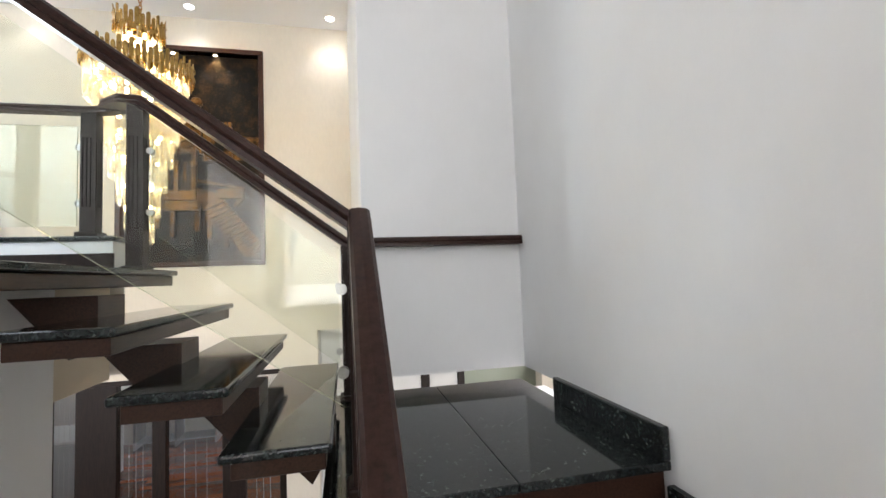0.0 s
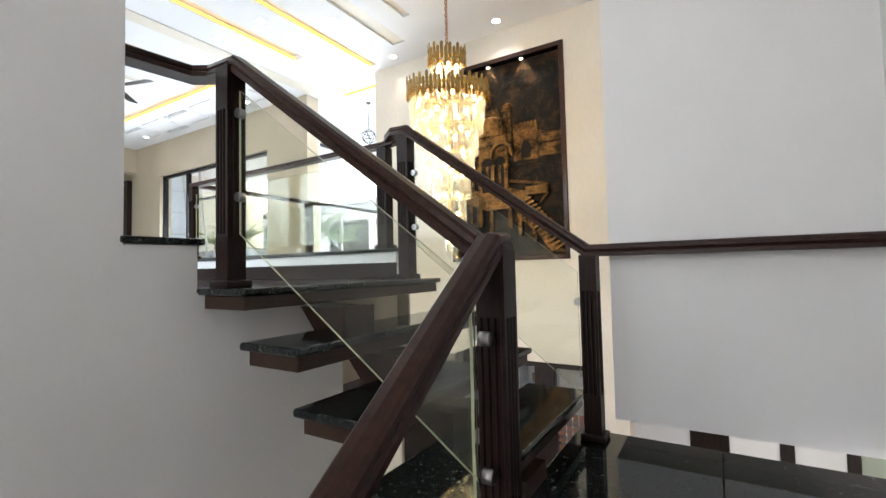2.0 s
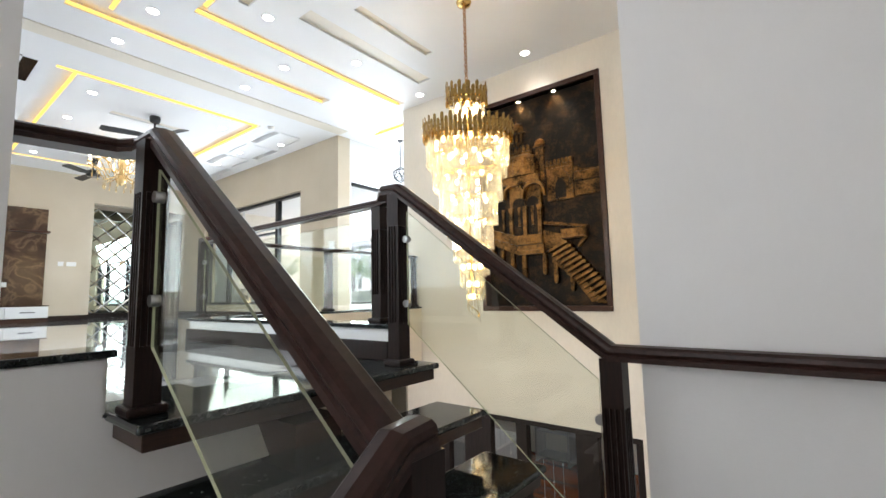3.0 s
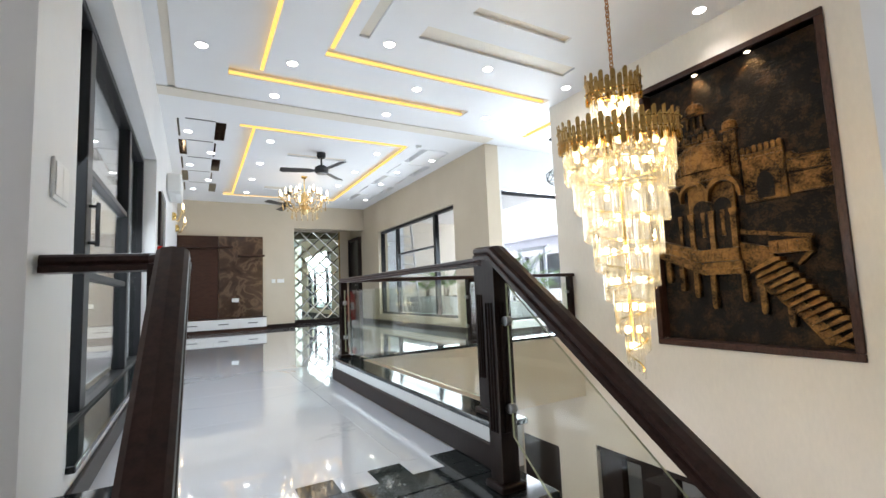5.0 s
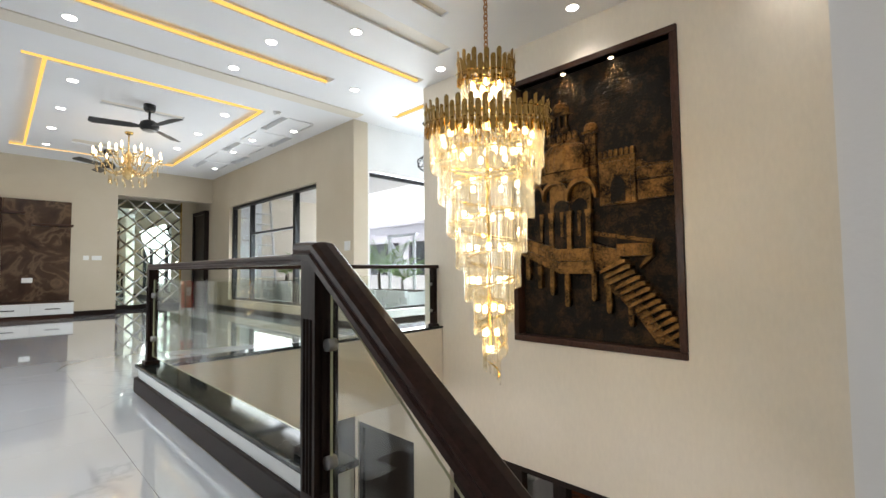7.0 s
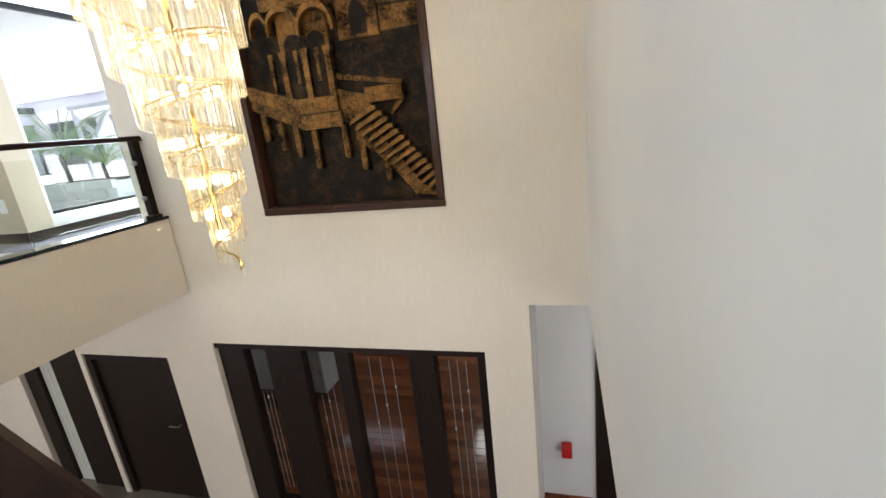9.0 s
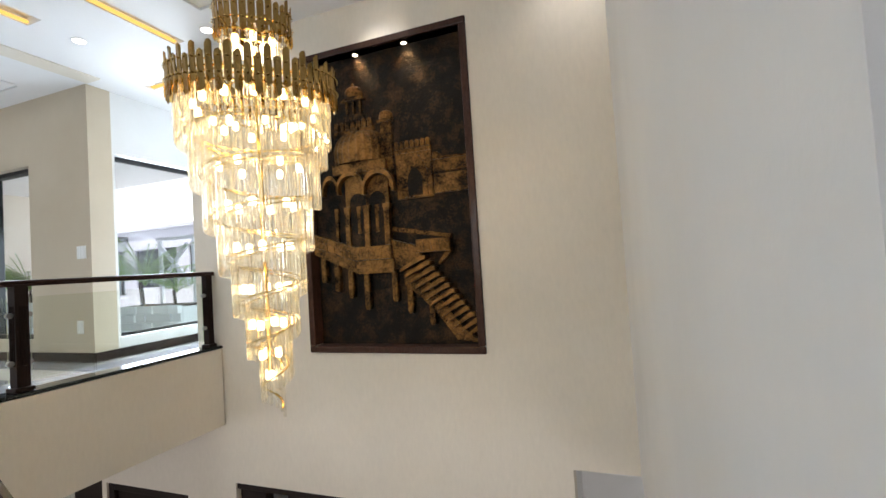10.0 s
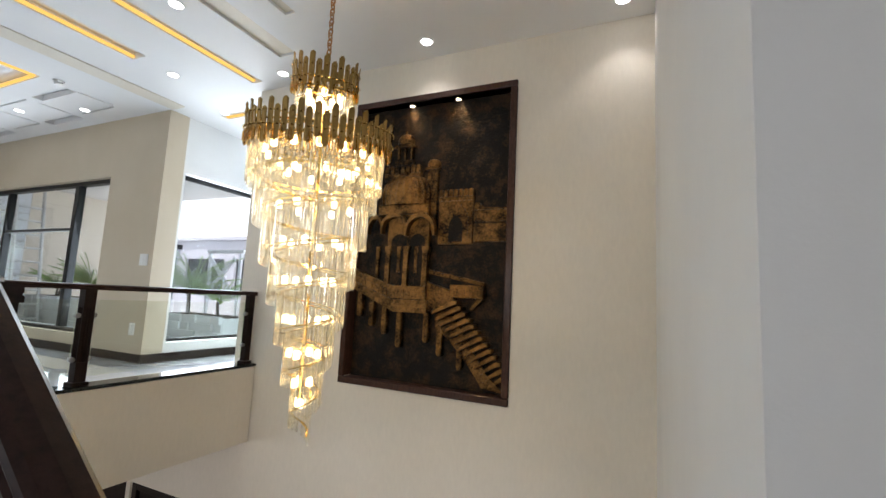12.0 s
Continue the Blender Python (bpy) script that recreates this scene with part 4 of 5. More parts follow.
for u, v0, v1 in ((0.08, 0.53, 0.77), (0.21, 0.45, 0.70), (0.345, 0.39, 0.64), (0.495, 0.29, 0.60), (0.755, 0.35, 0.60), (0.885, 0.25, 0.50), (1.07, 0.16, 0.40)):
    relief("post", [(u - 0.012, v0), (u + 0.012, v0), (u + 0.024, v0 + 0.02), (u + 0.024, v1), (u - 0.024, v1), (u - 0.024, v0 + 0.02)], 0.004, 0.06)
# walkway and stairs
relief("walkway", [(0.735, 0.60), (0.98, 0.66), (1.0, 0.72), (0.95, 0.80), (0.74, 0.86)], 0.004, 0.06)
relief("parapet", [(0.755, 0.925), (1.26, 0.835), (1.26, 0.865), (0.755, 0.965)], 0.004, 0.05)
relief("balcony", rect(0.975, 1.26, 0.735, 0.838), 0.004, 0.095)
for k in range(4):
    relief("baluster_panel", rect(0.985 + 0.068 * k, 1.042 + 0.068 * k, 0.75, 0.825), 0.096, 0.102, bev=0.003)
relief("bracket", [(1.21, 0.735), (1.26, 0.735), (1.15, 0.63), (1.14, 0.65)], 0.004, 0.05, bev=0.003)
for k in range(13):
    u, v = 0.97 + 0.0365 * k, 0.70 - 0.0455 * k
    relief("step", [(u - 0.14 + 0.004 * k, v - 0.115), (u + 0.06, v - 0.02), (min(1.435, u + 0.085), v - 0.02), (min(1.435, u + 0.085), v + 0.008), (u + 0.05, v + 0.012), (u - 0.13 + 0.004 * k, v - 0.082)], 0.004, 0.115 - 0.004 * k, bev=0.003)
relief("stair_side", [(0.83, 0.60), (0.97, 0.62), (1.30, 0.14), (1.43, 0.04), (1.43, 0.02), (1.26, 0.04), (1.14, 0.22), (0.98, 0.38), (0.84, 0.48)], 0.004, 0.05)
SPOTGLOW = glow("spot lens", (1.0, 0.86, 0.62), 14)
for u in (0.50, 0.955):
    t = thing("picture_spotlight", (PX + u, YN + 0.055, 5.7695), "small round spotlight in the relief's frame, lit", "spotlight", "relief spotlights")
    part("rim", one(lathe, (0, 0, 0), [(0.026, -0.006), (0.030, -0.002), (0.030, 0.0)], 16), STEEL, t)
    part("lens", one(lathe, (0, 0, 0), [(0.019, -0.009), (0.021, -0.0065)], 16), SPOTGLOW, t)
    lamp("picture_beam", "SPOT", look((PX + u, YN + 0.045, 5.75), (PX + u, YN + 0.19, 5.35)), 3.6, (1.0, 0.62, 0.27), cone=85, soft=0.01)

# ---- passage window ----
t = thing("window_3", (XC - 0.14, 7.45, 3.33), "tall black aluminium framed fixed window", "window", kind="structure")
for a, b, c, d in ((-0.90, 0.9, 0.0, 0.045), (-0.90, 0.9, 2.07, 2.12), (-0.90, -0.855, 0.0, 2.12), (0.855, 0.9, 0.0, 2.12)):
    part("window_frame", bevelled(-0.03, 0.03, a, b, c, d, 0.004, 1), ALU, t, "black aluminium")
g = part("pane", bevelled(-0.004, 0.004, -0.85, 0.85, 0.045, 2.07, 0.001, 1), WINGLASS, t)
g.visible_shadow = False

# ---- hall skirting ----
def skirt(x0, x1, y0, y1, z=F, h=0.10):
    solo("skirting", bevelled(x0, x1, y0, y1, z, z + h, 0.005, 2), DARKWOOD, "dark wooden skirting board", "skirting", kind="structure")


skirt(-12.40, XC + 0.012, YN - 0.018, YN - 0.002)
skirt(XC + 0.002, XC + 0.018, YN + 0.0, 9.99)
skirt(XT + 0.002, XT + 0.018, 3.74, 4.43)
skirt(-5.5, -1.48, YS + 0.002, YS + 0.02)
skirt(-6.2, -5.52, YS + 0.002, YS + 0.02)
skirt(-11.2, -7.2, YS + 0.002, YS + 0.02)
solo("window_sill", bevelled(-5.36, -1.75, 1.60, YS + 0.03, KERB - 0.029, KERB - 0.002, 0.006, 2), GRANITE, "black granite sill of the sliding door", "sill", kind="structure")

# ---- television wall ----
TVW = wood("brown veneer", (0.035, 0.014, 0.009), (0.060, 0.026, 0.016), 0.3, (6, 1, 6))


def brown_marble(name):
    m = material(name, (0.07, 0.035, 0.022), 0.10)
    nt, b = nodes_of(m)
    v = coords(nt)
    n = nt.nodes.new("ShaderNodeTexNoise")
    n.inputs["Scale"].default_value, n.inputs["Detail"].default_value, n.inputs["Distortion"].default_value = 2.2, 8, 1.2
    nt.links.new(v, n.inputs["Vector"])
    nt.links.new(ramp(nt, n.outputs["Fac"], [(0.35, (0.030, 0.014, 0.009)), (0.5, (0.065, 0.033, 0.020)), (0.56, (0.14, 0.085, 0.05)), (0.62, (0.055, 0.027, 0.017))]), b.inputs["Base Color"])
    bump(nt, b, n.outputs["Fac"], 0.12, 0.02)
    return m


BMARBLE = brown_marble("polished brown marble")
tv = thing("television_panel", (XT, 2.78, 3.44), "dark brown veneer and marble media wall panel with slim shelves", "wall panel")
part("veneer_panel", bevelled(0.002, 0.05, -0.89, -0.06, 0, 1.91, 0.004, 1), TVW, tv, "dark brown veneer")
part("marble_panel", bevelled(0.002, 0.045, -0.055, 0.905, 0, 1.91, 0.004, 1), BMARBLE, tv, "polished brown marble")
part("shelf", bevelled(0.052, 0.20, -0.89, 0.24, 1.62, 1.66, 0.004, 1), TVW, tv)
part("shelf", bevelled(0.052, 0.20, 0.34, 0.93, 1.42, 1.46, 0.004, 1), TVW, tv)
cab = thing("drawer_cabinet", (XT, 2.80, 3.20), "low white lacquered drawer cabinet with a dark top", "cabinet")
part("top", bevelled(0.002, 0.36, -0.91, 0.93, 0.222, 0.238, 0.003, 1), TVW, cab, "dark brown top")
part("body", bevelled(0.002, 0.33, -0.91, 0.93, 0.0, 0.221, 0.003, 1), PLASTIC, cab)
part("plinth", bevelled(0.002, 0.30, -0.91, 0.93, -0.08, -0.001, 0.003, 1), TVW, cab, "dark plinth")
for k in range(3):
    y = -0.905 + 0.613 * k
    d = part("drawer", bevelled(0.331, 0.35, y, y + 0.603, 0.006, 0.216, 0.003, 1), PLASTIC, cab, "white drawer front")
    part("handle", bevelled(0.351, 0.362, y + 0.2, y + 0.41, 0.10, 0.118, 0.003, 1), BLACKP, d, "slim black handle")


def plate(name, x, y, z, normal, w, h, keys, label):
    t = thing(name, (x, y, z), label, "switch" if "switch" in name else "socket", "wall plates")
    n = Vector(normal)
    s = Vector((-n.y, n.x, 0))

    def slab3(u0, u1, v0, v1, d0, d1):
        bm = bmesh.new()
        extrude(bm, rect(u0, u1, v0, v1), lambda u, v, k: s * u + Vector((0, 0, v)) + n * (d0, d1)[k])
        bmesh.ops.bevel(bm, geom=bm.edges[:], offset=0.002, segments=1, affect="EDGES")
        return bm

    part("plate", slab3(-w / 2, w / 2, -h / 2, h / 2, 0.001, 0.010), PLASTIC, t)
    for k in range(keys):
        a = -w / 2 + 0.008 + (w - 0.016) / keys * k
        part("key", slab3(a + 0.001, a + (w - 0.016) / keys - 0.001, -h / 2 + 0.012, h / 2 - 0.012, 0.0105, 0.014), PLASTIC, t)


plate("wall_socket", XT + 0.046, 3.08, 3.84, (1, 0, 0), 0.15, 0.09, 2, "white socket plate on the marble panel")
plate("light_switch", XT, 3.93, 4.27, (1, 0, 0), 0.09, 0.09, 2, "white light switch plate on the beige wall")
plate("light_switch", XT, 4.10, 4.27, (1, 0, 0), 0.16, 0.09, 4, "wide white light switch plate on the beige wall")
plate("light_switch", -5.50, YN, 4.32, (0, -1, 0), 0.15, 0.14, 3, "white light switch plate beside the window")
plate("wall_socket", -5.56, YN, 3.50, (0, -1, 0), 0.10, 0.14, 1, "white socket plate above the skirting")
plate("light_switch", -1.52, YS, 4.26, (0, 1, 0), 0.17, 0.13, 2, "white light switch plate beside the sliding door")

# ---- mirror lobby ----
ms = thing("mirror_wall", (-12.42, 5.42, F), "mirror wall of bevelled diamond panes with a gold edge", "mirror", kind="structure")
part("mirror_sheet", bevelled(0.001, 0.008, -1.0, 0.48, 0.10, 2.55, 0.001, 1), MIRROR, ms)
BEVELM = material("bevelled mirror strip", (0.85, 0.86, 0.80), 0.05, 1.0)
ny, nz = 4, 7
dy, dz = 1.48 / ny, 2.45 / nz
for i in range(-nz, ny + nz):
    for s in (1, -1):
        pts = []
        for j in range(nz + 1):
            y = -1.0 + (i + (j if s > 0 else nz - j) ) * dy
            pts.append((y, 0.10 + j * dz))
        for (ya, za), (yb, zb) in zip(pts, pts[1:]):
            if min(ya, yb) < -1.001 or max(ya, yb) > 0.481:
                continue
            q = Vector((0, yb - ya, zb - za)).normalized()
            o = Vector((0, -q.z, q.y)) * 0.022
            bm = bmesh.new()
            A, B = Vector((0.0085, ya, za)), Vector((0.0085, yb, zb))
            up = Vector((0.010, 0, 0))
            v = [bm.verts.new(p) for p in (A - o, A + up, A + o, B - o, B + up, B + o)]
            for f in ((0, 1, 4, 3), (1, 2, 5, 4), (0, 3, 5, 2), (0, 2, 1), (3, 4, 5)):
                bm.faces.new([v[k] for k in f])
            part("bevel_strip", bm, BEVELM, ms)
part("edge_trim", bevelled(0.0, 0.03, 0.482, 0.51, 0.0, 2.58, 0.003, 1), GOLD, ms, "gold edge strip")
part("base", bevelled(0.0, 0.04, -1.0, 0.48, 0.0, 0.098, 0.004, 1), DARKWOOD, ms, "dark wooden base")


def flush_door(name, x0, x1, y, z0, z1, label, d=0.06, face=-1):
    t = thing(name, ((x0 + x1) / 2, y, z0), label, "door", kind="structure")
    w = (x1 - x0) / 2
    for a, b, c, e in ((-w, -w + 0.08, 0, z1 - z0), (w - 0.08, w, 0, z1 - z0), (-w + 0.0805, w - 0.0805, z1 - z0 - 0.08, z1 - z0)):
        part("door_frame", bevelled(a, b, -d, d, c, e, 0.006, 2), DOORWOOD, t)
    leaf = part("leaf", bevelled(-w + 0.083, w - 0.083, -0.02, 0.02, 0.005, z1 - z0 - 0.083, 0.003, 1), DOORWOOD, t)
    bm = bmesh.new()
    cyl(bm, (w - 0.16, face * 0.02, 1.0), (w - 0.16, face * 0.07, 1.0), 0.01)
    cyl(bm, (w - 0.16, face * 0.065, 1.0), (w - 0.28, face * 0.065, 1.0), 0.009)
    part("door_handle", bm, STEEL, leaf, "steel lever handle")
    return t


flush_door("door_1", -12.36, -11.46, YN - 0.045, F, 5.45, "dark brown wooden door in the lobby, closed")
flush_door("door_2", -7.1, -6.25, YS - 0.10, F, 5.3, "dark brown wooden door in the white wall, closed", face=1)
flush_door("door_3", -5.24, -4.07, YN + 0.08, 0.0, 1.86, "dark brown wooden ground storey door, closed")

# ---- small wall things ----
RED = paint("red enamel", (0.60, 0.015, 0.012), 0.25, 0.02)
ex = thing("fire_extinguisher", (-8.0, YS + 0.11, 3.38), "red fire extinguisher with a black hose, hung on the wall", "extinguisher")
part("cylinder", one(lathe, (0, 0, 0), [(0.075, 0.0), (0.085, 0.02), (0.085, 0.44), (0.06, 0.50), (0.03, 0.53), (0.03, 0.55)], 24), RED, ex, smooth=False)
bm = bmesh.new()
cyl(bm, (0, 0, 0.55), (0, 0, 0.60), 0.022)
box(bm, -0.015, 0.10, -0.012, 0.012, 0.60, 0.615)
box(bm, -0.015, 0.09, -0.012, 0.012, 0.635, 0.648)
part("valve", bm, BLACKP, ex, "black valve and lever")
bm = bmesh.new()
hose = [(0.02, 0.03, 0.57), (0.09, 0.06, 0.56), (0.13, 0.07, 0.45), (0.12, 0.06, 0.2), (0.11, 0.05, 0.0)]
for a, b in zip(hose, hose[1:]):
    cyl(bm, a, b, 0.012, n=8)
cyl(bm, (0.11, 0.05, 0.0), (0.115, 0.05, -0.20), 0.018, 0.05, 12)
part("hose", bm, BLACKP, ex, "black rubber hose and horn")
part("label", bevelled(0.02, 0.0865, -0.03, 0.03, 0.2, 0.34, 0.002, 1), PLASTIC, ex, "white paper label")
part("bracket", bevelled(-0.02, 0.02, -0.108, -0.08, 0.40, 0.56, 0.003, 1), BLACKP, ex)
solo("alarm_box", bevelled(-5.72, -5.62, YS + 0.002, YS + 0.05, 4.38, 4.50, 0.008, 2), RED, "small red fire alarm call point on the wall", "alarm")
fr = thing("wall_picture", (-5.85, YS, 4.52), "narrow dark framed wall panel", "picture")
part("frame", bevelled(-0.25, 0.2, 0.002, 0.03, 0.0, 0.62, 0.004, 1), DARKWOOD, fr)
part("panel", bevelled(-0.21, 0.16, 0.031, 0.034, 0.04, 0.58, 0.001, 1), BLACKP, fr)

CANDLE = glow("candle bulb", (1.0, 0.80, 0.52), 7.0)
GOLDGLASS = material("honey coloured gilt glass", (0.85, 0.60, 0.28), 0.18, 0.55)


def curl(bm, base, out, up, r, n=10):
    """A curving arm: sags, then rises to its end."""
    pts = []
    for k in range(n + 1):
        s = k / n
        pts.append(Vector(base) + Vector(out) * s + Vector((0, 0, -up * 0.9 * math.sin(math.pi * min(1, s * 1.25)) + up * 1.1 * max(0, s - 0.55) * 2.2)))
    for a, b in zip(pts, pts[1:]):
        cyl(bm, a, b, r, n=6)
    return pts[-1]


def branch_lamp(parent, base, out, up, r=0.009):
    bm = bmesh.new()
    end = curl(bm, base, out, up, r)
    lathe(bm, end, [(0.006, -0.02), (0.034, 0.0), (0.038, 0.012), (0.012, 0.016)], 10)
    arm = part("arm", bm, GOLDGLASS, parent, "honey coloured glass arm")
    bm = bmesh.new()
    lathe(bm, end + Vector((0, 0, 0.016)), [(0.010, 0), (0.010, 0.05), (0.016, 0.065), (0.015, 0.085), (0.003, 0.12)], 8)
    part("candle_bulb", bm, CANDLE, arm, "glowing candle bulb")
    bm = bmesh.new()
    for a in (0, 2.1, 4.2):
        p = end + Vector((0.03 * math.cos(a), 0.03 * math.sin(a), -0.01))
        lathe(bm, p, [(0.002, -0.07), (0.009, -0.05), (0.004, -0.03), (0.003, 0.0)], 6)
    ob = part("drops", bm, CRYSTAL, arm, "hanging crystal drops")
    ob.visible_shadow = False


def wall_sconce(x, z):
    t = thing("wall_sconce", (x, YS, z), "two-arm honey glass wall lamp with candle bulbs, lit", "wall lamp", "wall lamps")
    part("back_plate", one(lathe, (0, 0.02, -0.1), [(0.02, -0.03), (0.05, 0), (0.055, 0.06), (0.03, 0.11)], 14), GOLD, t)
    for s in (-1, 1):
        branch_lamp(t, (0, 0.03, -0.06), (0.11 * s, 0.14, 0), 0.09)


wall_sconce(-8.9, 5.45)
wall_sconce(-10.4, 5.45)

ac = thing("air_conditioner", (-7.5, YS, 5.45), "white wall mounted air conditioner unit", "air conditioner")
part("body", bevelled(-0.42, 0.42, 0.002, 0.19, 0.0, 0.28, 0.03, 3), PLASTIC, ac)
part("flap", bevelled(-0.38, 0.38, 0.10, 0.185, -0.012, -0.001, 0.003, 1), PLASTIC, ac)

cl = thing("hall_chandelier", (-8.30, 4.08, CEIL), "gold and honey glass branched chandelier, lit", "chandelier")
bm = bmesh.new()
cyl(bm, (0, 0, -0.001), (0, 0, -0.30), 0.010)
lathe(bm, (0, 0, 0), [(0.05, -0.03), (0.06, -0.001)], 16)
part("stem", bm, GOLD, cl, "gold stem")
part("body", one(lathe, (0, 0, -0.30), [(0.01, -0.46), (0.05, -0.42), (0.09, -0.36), (0.04, -0.28), (0.03, -0.15), (0.07, -0.08), (0.02, 0.0)], 18), GOLDGLASS, cl, "turned glass body")
for k in range(12):
    a = 2 * math.pi * k / 12
    branch_lamp(cl, (0.04 * math.cos(a), 0.04 * math.sin(a), -0.56), (0.40 * math.cos(a), 0.40 * math.sin(a), 0), 0.12)
for k in range(6):
    a = 2 * math.pi * (k + 0.5) / 6
    branch_lamp(cl, (0.03 * math.cos(a), 0.03 * math.sin(a), -0.44), (0.22 * math.cos(a), 0.22 * math.sin(a), 0), 0.10)
for k in range(28):
    a, bm = 2 * math.pi * k / 28, bmesh.new()
    rad, sag = (0.40, 0.50) if k % 2 else (0.24, 0.68)
    lathe(bm, (rad * math.cos(a), rad * math.sin(a), -sag - 0.05), [(0.002, -0.11), (0.014, -0.08), (0.006, -0.05), (0.003, 0.03)], 6)
    part("pendant", bm, GOLDGLASS, cl, "hanging honey glass pendant")
lamp("hall_chandelier_lamp", "POINT", pose(-8.30, 4.08, 5.55), 4.8, (1.0, 0.82, 0.55), soft=0.03)


def ceiling_fan(x, y, turn):
    t = thing("ceiling_fan", (x, y, CEIL), "black ceiling fan with three blades, at rest", "fan", "ceiling fans")
    bm = bmesh.new()
    lathe(bm, (0, 0, 0), [(0.055, -0.09), (0.07, -0.06), (0.07, -0.001)], 20)
    cyl(bm, (0, 0, -0.08), (0, 0, -0.22), 0.014)
    part("mount", bm, BLACKP, t)
    part("motor", one(lathe, (0, 0, -0.33), [(0.06, -0.02), (0.10, 0.0), (0.115, 0.04), (0.10, 0.09), (0.05, 0.12)], 24), BLACKP, t)
    part("trim", one(lathe, (0, 0, -0.345), [(0.05, -0.012), (0.085, 0.0)], 24), STEEL, t, "steel ring")
    for k in range(3):
        a = turn + 2 * math.pi * k / 3
        bm = bmesh.new()
        pts = [(0.10, -0.03), (0.20, -0.065), (0.60, -0.080), (0.645, -0.04), (0.62, 0.07), (0.20, 0.065), (0.10, 0.03)]
        m = Matrix.Rotation(a, 4, "Z") @ Matrix.Rotation(radians(12), 4, "X")
        extrude(bm, pts, lambda u, v, w: m @ Vector((u, v, 0.006 * w)) + Vector((0, 0, -0.30)))
        part("blade", bm, BLACKP, t)


ceiling_fan(-6.75, 4.03, 0.30)
ceiling_fan(-9.75, 4.03, 1.2)
t = thing("smoke_detector", (-5.85, 5.35, CEIL), "small round white smoke detector on the ceiling", "detector")
part("base", one(lathe, (0, 0, 0), [(0.05, -0.02), (0.055, -0.001)], 18), PLASTIC, t)
part("head", one(lathe, (0, 0, 0), [(0.02, -0.045), (0.04, -0.035), (0.042, -0.0205)], 18), PLASTIC, t)

# ---- wire pendant in the passage ----
pd = thing("wire_pendant", (-4.75, 7.15, CEIL), "black wire frame pendant lamp", "pendant lamp")
bm = bmesh.new()
cyl(bm, (0, 0, -0.001), (0, 0, -0.48), 0.006, n=6)
part("cord", bm, BLACKP, pd)
part("rose", one(lathe, (0, 0, 0), [(0.045, -0.025), (0.05, -0.001)], 16), BLACKP, pd)
bm, ico = bmesh.new(), bmesh.new()
bmesh.ops.create_icosphere(ico, subdivisions=1, radius=0.14)
for e in ico.edges:
    a, b = (v.co * 1.0 + Vector((0, 0, -0.62)) for v in e.verts)
    cyl(bm, a, b, 0.006, n=5)
ico.free()
part("cage", bm, BLACKP, pd, "black wire cage")

# ---- courtyard ----
PAVE = paint("pale paving", (0.62, 0.63, 0.66), 0.7, 0.05, 30)
FACADE = paint("pale mauve render", (0.45, 0.455, 0.53), 0.7, 0.03)
BRIGHT = paint("white render", (0.74, 0.78, 0.84), 0.7, 0.02)
STONE = paint("white split stone", (0.71, 0.73, 0.76), 0.85, 0.08, 25)
SOIL = paint("dark soil", (0.05, 0.035, 0.025), 0.95, 0.02, 20)
LEAF = paint("palm green", (0.15, 0.29, 0.05), 0.5, 0.03, 20)
slab("courtyard", (-16, XC - 0.26), (YN + 0.26, 16), 2.6, 3.08, [], PAVE, "pale paved courtyard", "paving")
slab("ground", (-600, 600), (-600, 600), -0.30, -0.14, [], PAVE, "pale ground round the house", "ground")
fac = thing("neighbour_house", (-9, 13.0, 3.08), "pale mauve rendered house wall with dark windows", "house", kind="structure")
part("wall", grid_solid((-7.0, 5.0), (-0.2, 2.5), [(-5.2, -3.4, 0.7, 1.9), (-2.9, -0.9, 0.7, 1.9), (0.8, 1.6, 0.0, 1.8)], lambda u, v, w: (u, 0.25 * w, v)), FACADE, fac)
part("parapet", bevelled(-7.1, 5.1, -0.08, 0.3, 2.5, 2.62, 0.01, 1), FACADE, fac)
for a, b, z0, z1 in ((-5.2, -3.4, 0.7, 1.9), (-2.9, -0.9, 0.7, 1.9), (0.8, 1.6, 0.0, 1.8)):
    w = part("window", bevelled(a + 0.04, b - 0.04, 0.10, 0.12, z0 + 0.04, z1 - 0.04, 0.002, 1), material("dark window glass", (0.03, 0.035, 0.04), 0.05), fac, "dark window glass")
    for u0, u1, v0, v1 in ((a, b, z0, z0 + 0.04), (a, b, z1 - 0.04, z1), (a, a + 0.04, z0 + 0.041, z1 - 0.041), (b - 0.04, b, z0 + 0.041, z1 - 0.041), ((a + b) / 2 - 0.02, (a + b) / 2 + 0.02, z0 + 0.041, z1 - 0.041)):
        part("frame", bevelled(u0, u1, 0.06, 0.099, v0, v1, 0.003, 1), ALU, w)
hw = thing("garden_house", (-14.6, 10.0, 3.08), "pale rendered garden house with a dark glazed front", "house", kind="structure")
part("wall", grid_solid((-3.4, 6.0), (-0.2, 2.2), [(-2.6, -0.9, 0.5, 1.9), (-0.5, 1.6, 0.1, 1.9), (2.2, 3.6, 0.5, 1.9)], lambda u, v, w: (-0.25 * w, u, v)), FACADE, hw)
part("parapet", bevelled(-0.32, 0.1, -3.45, 6.05, 2.2, 2.36, 0.01, 1), ALU, hw, "dark roof edge")
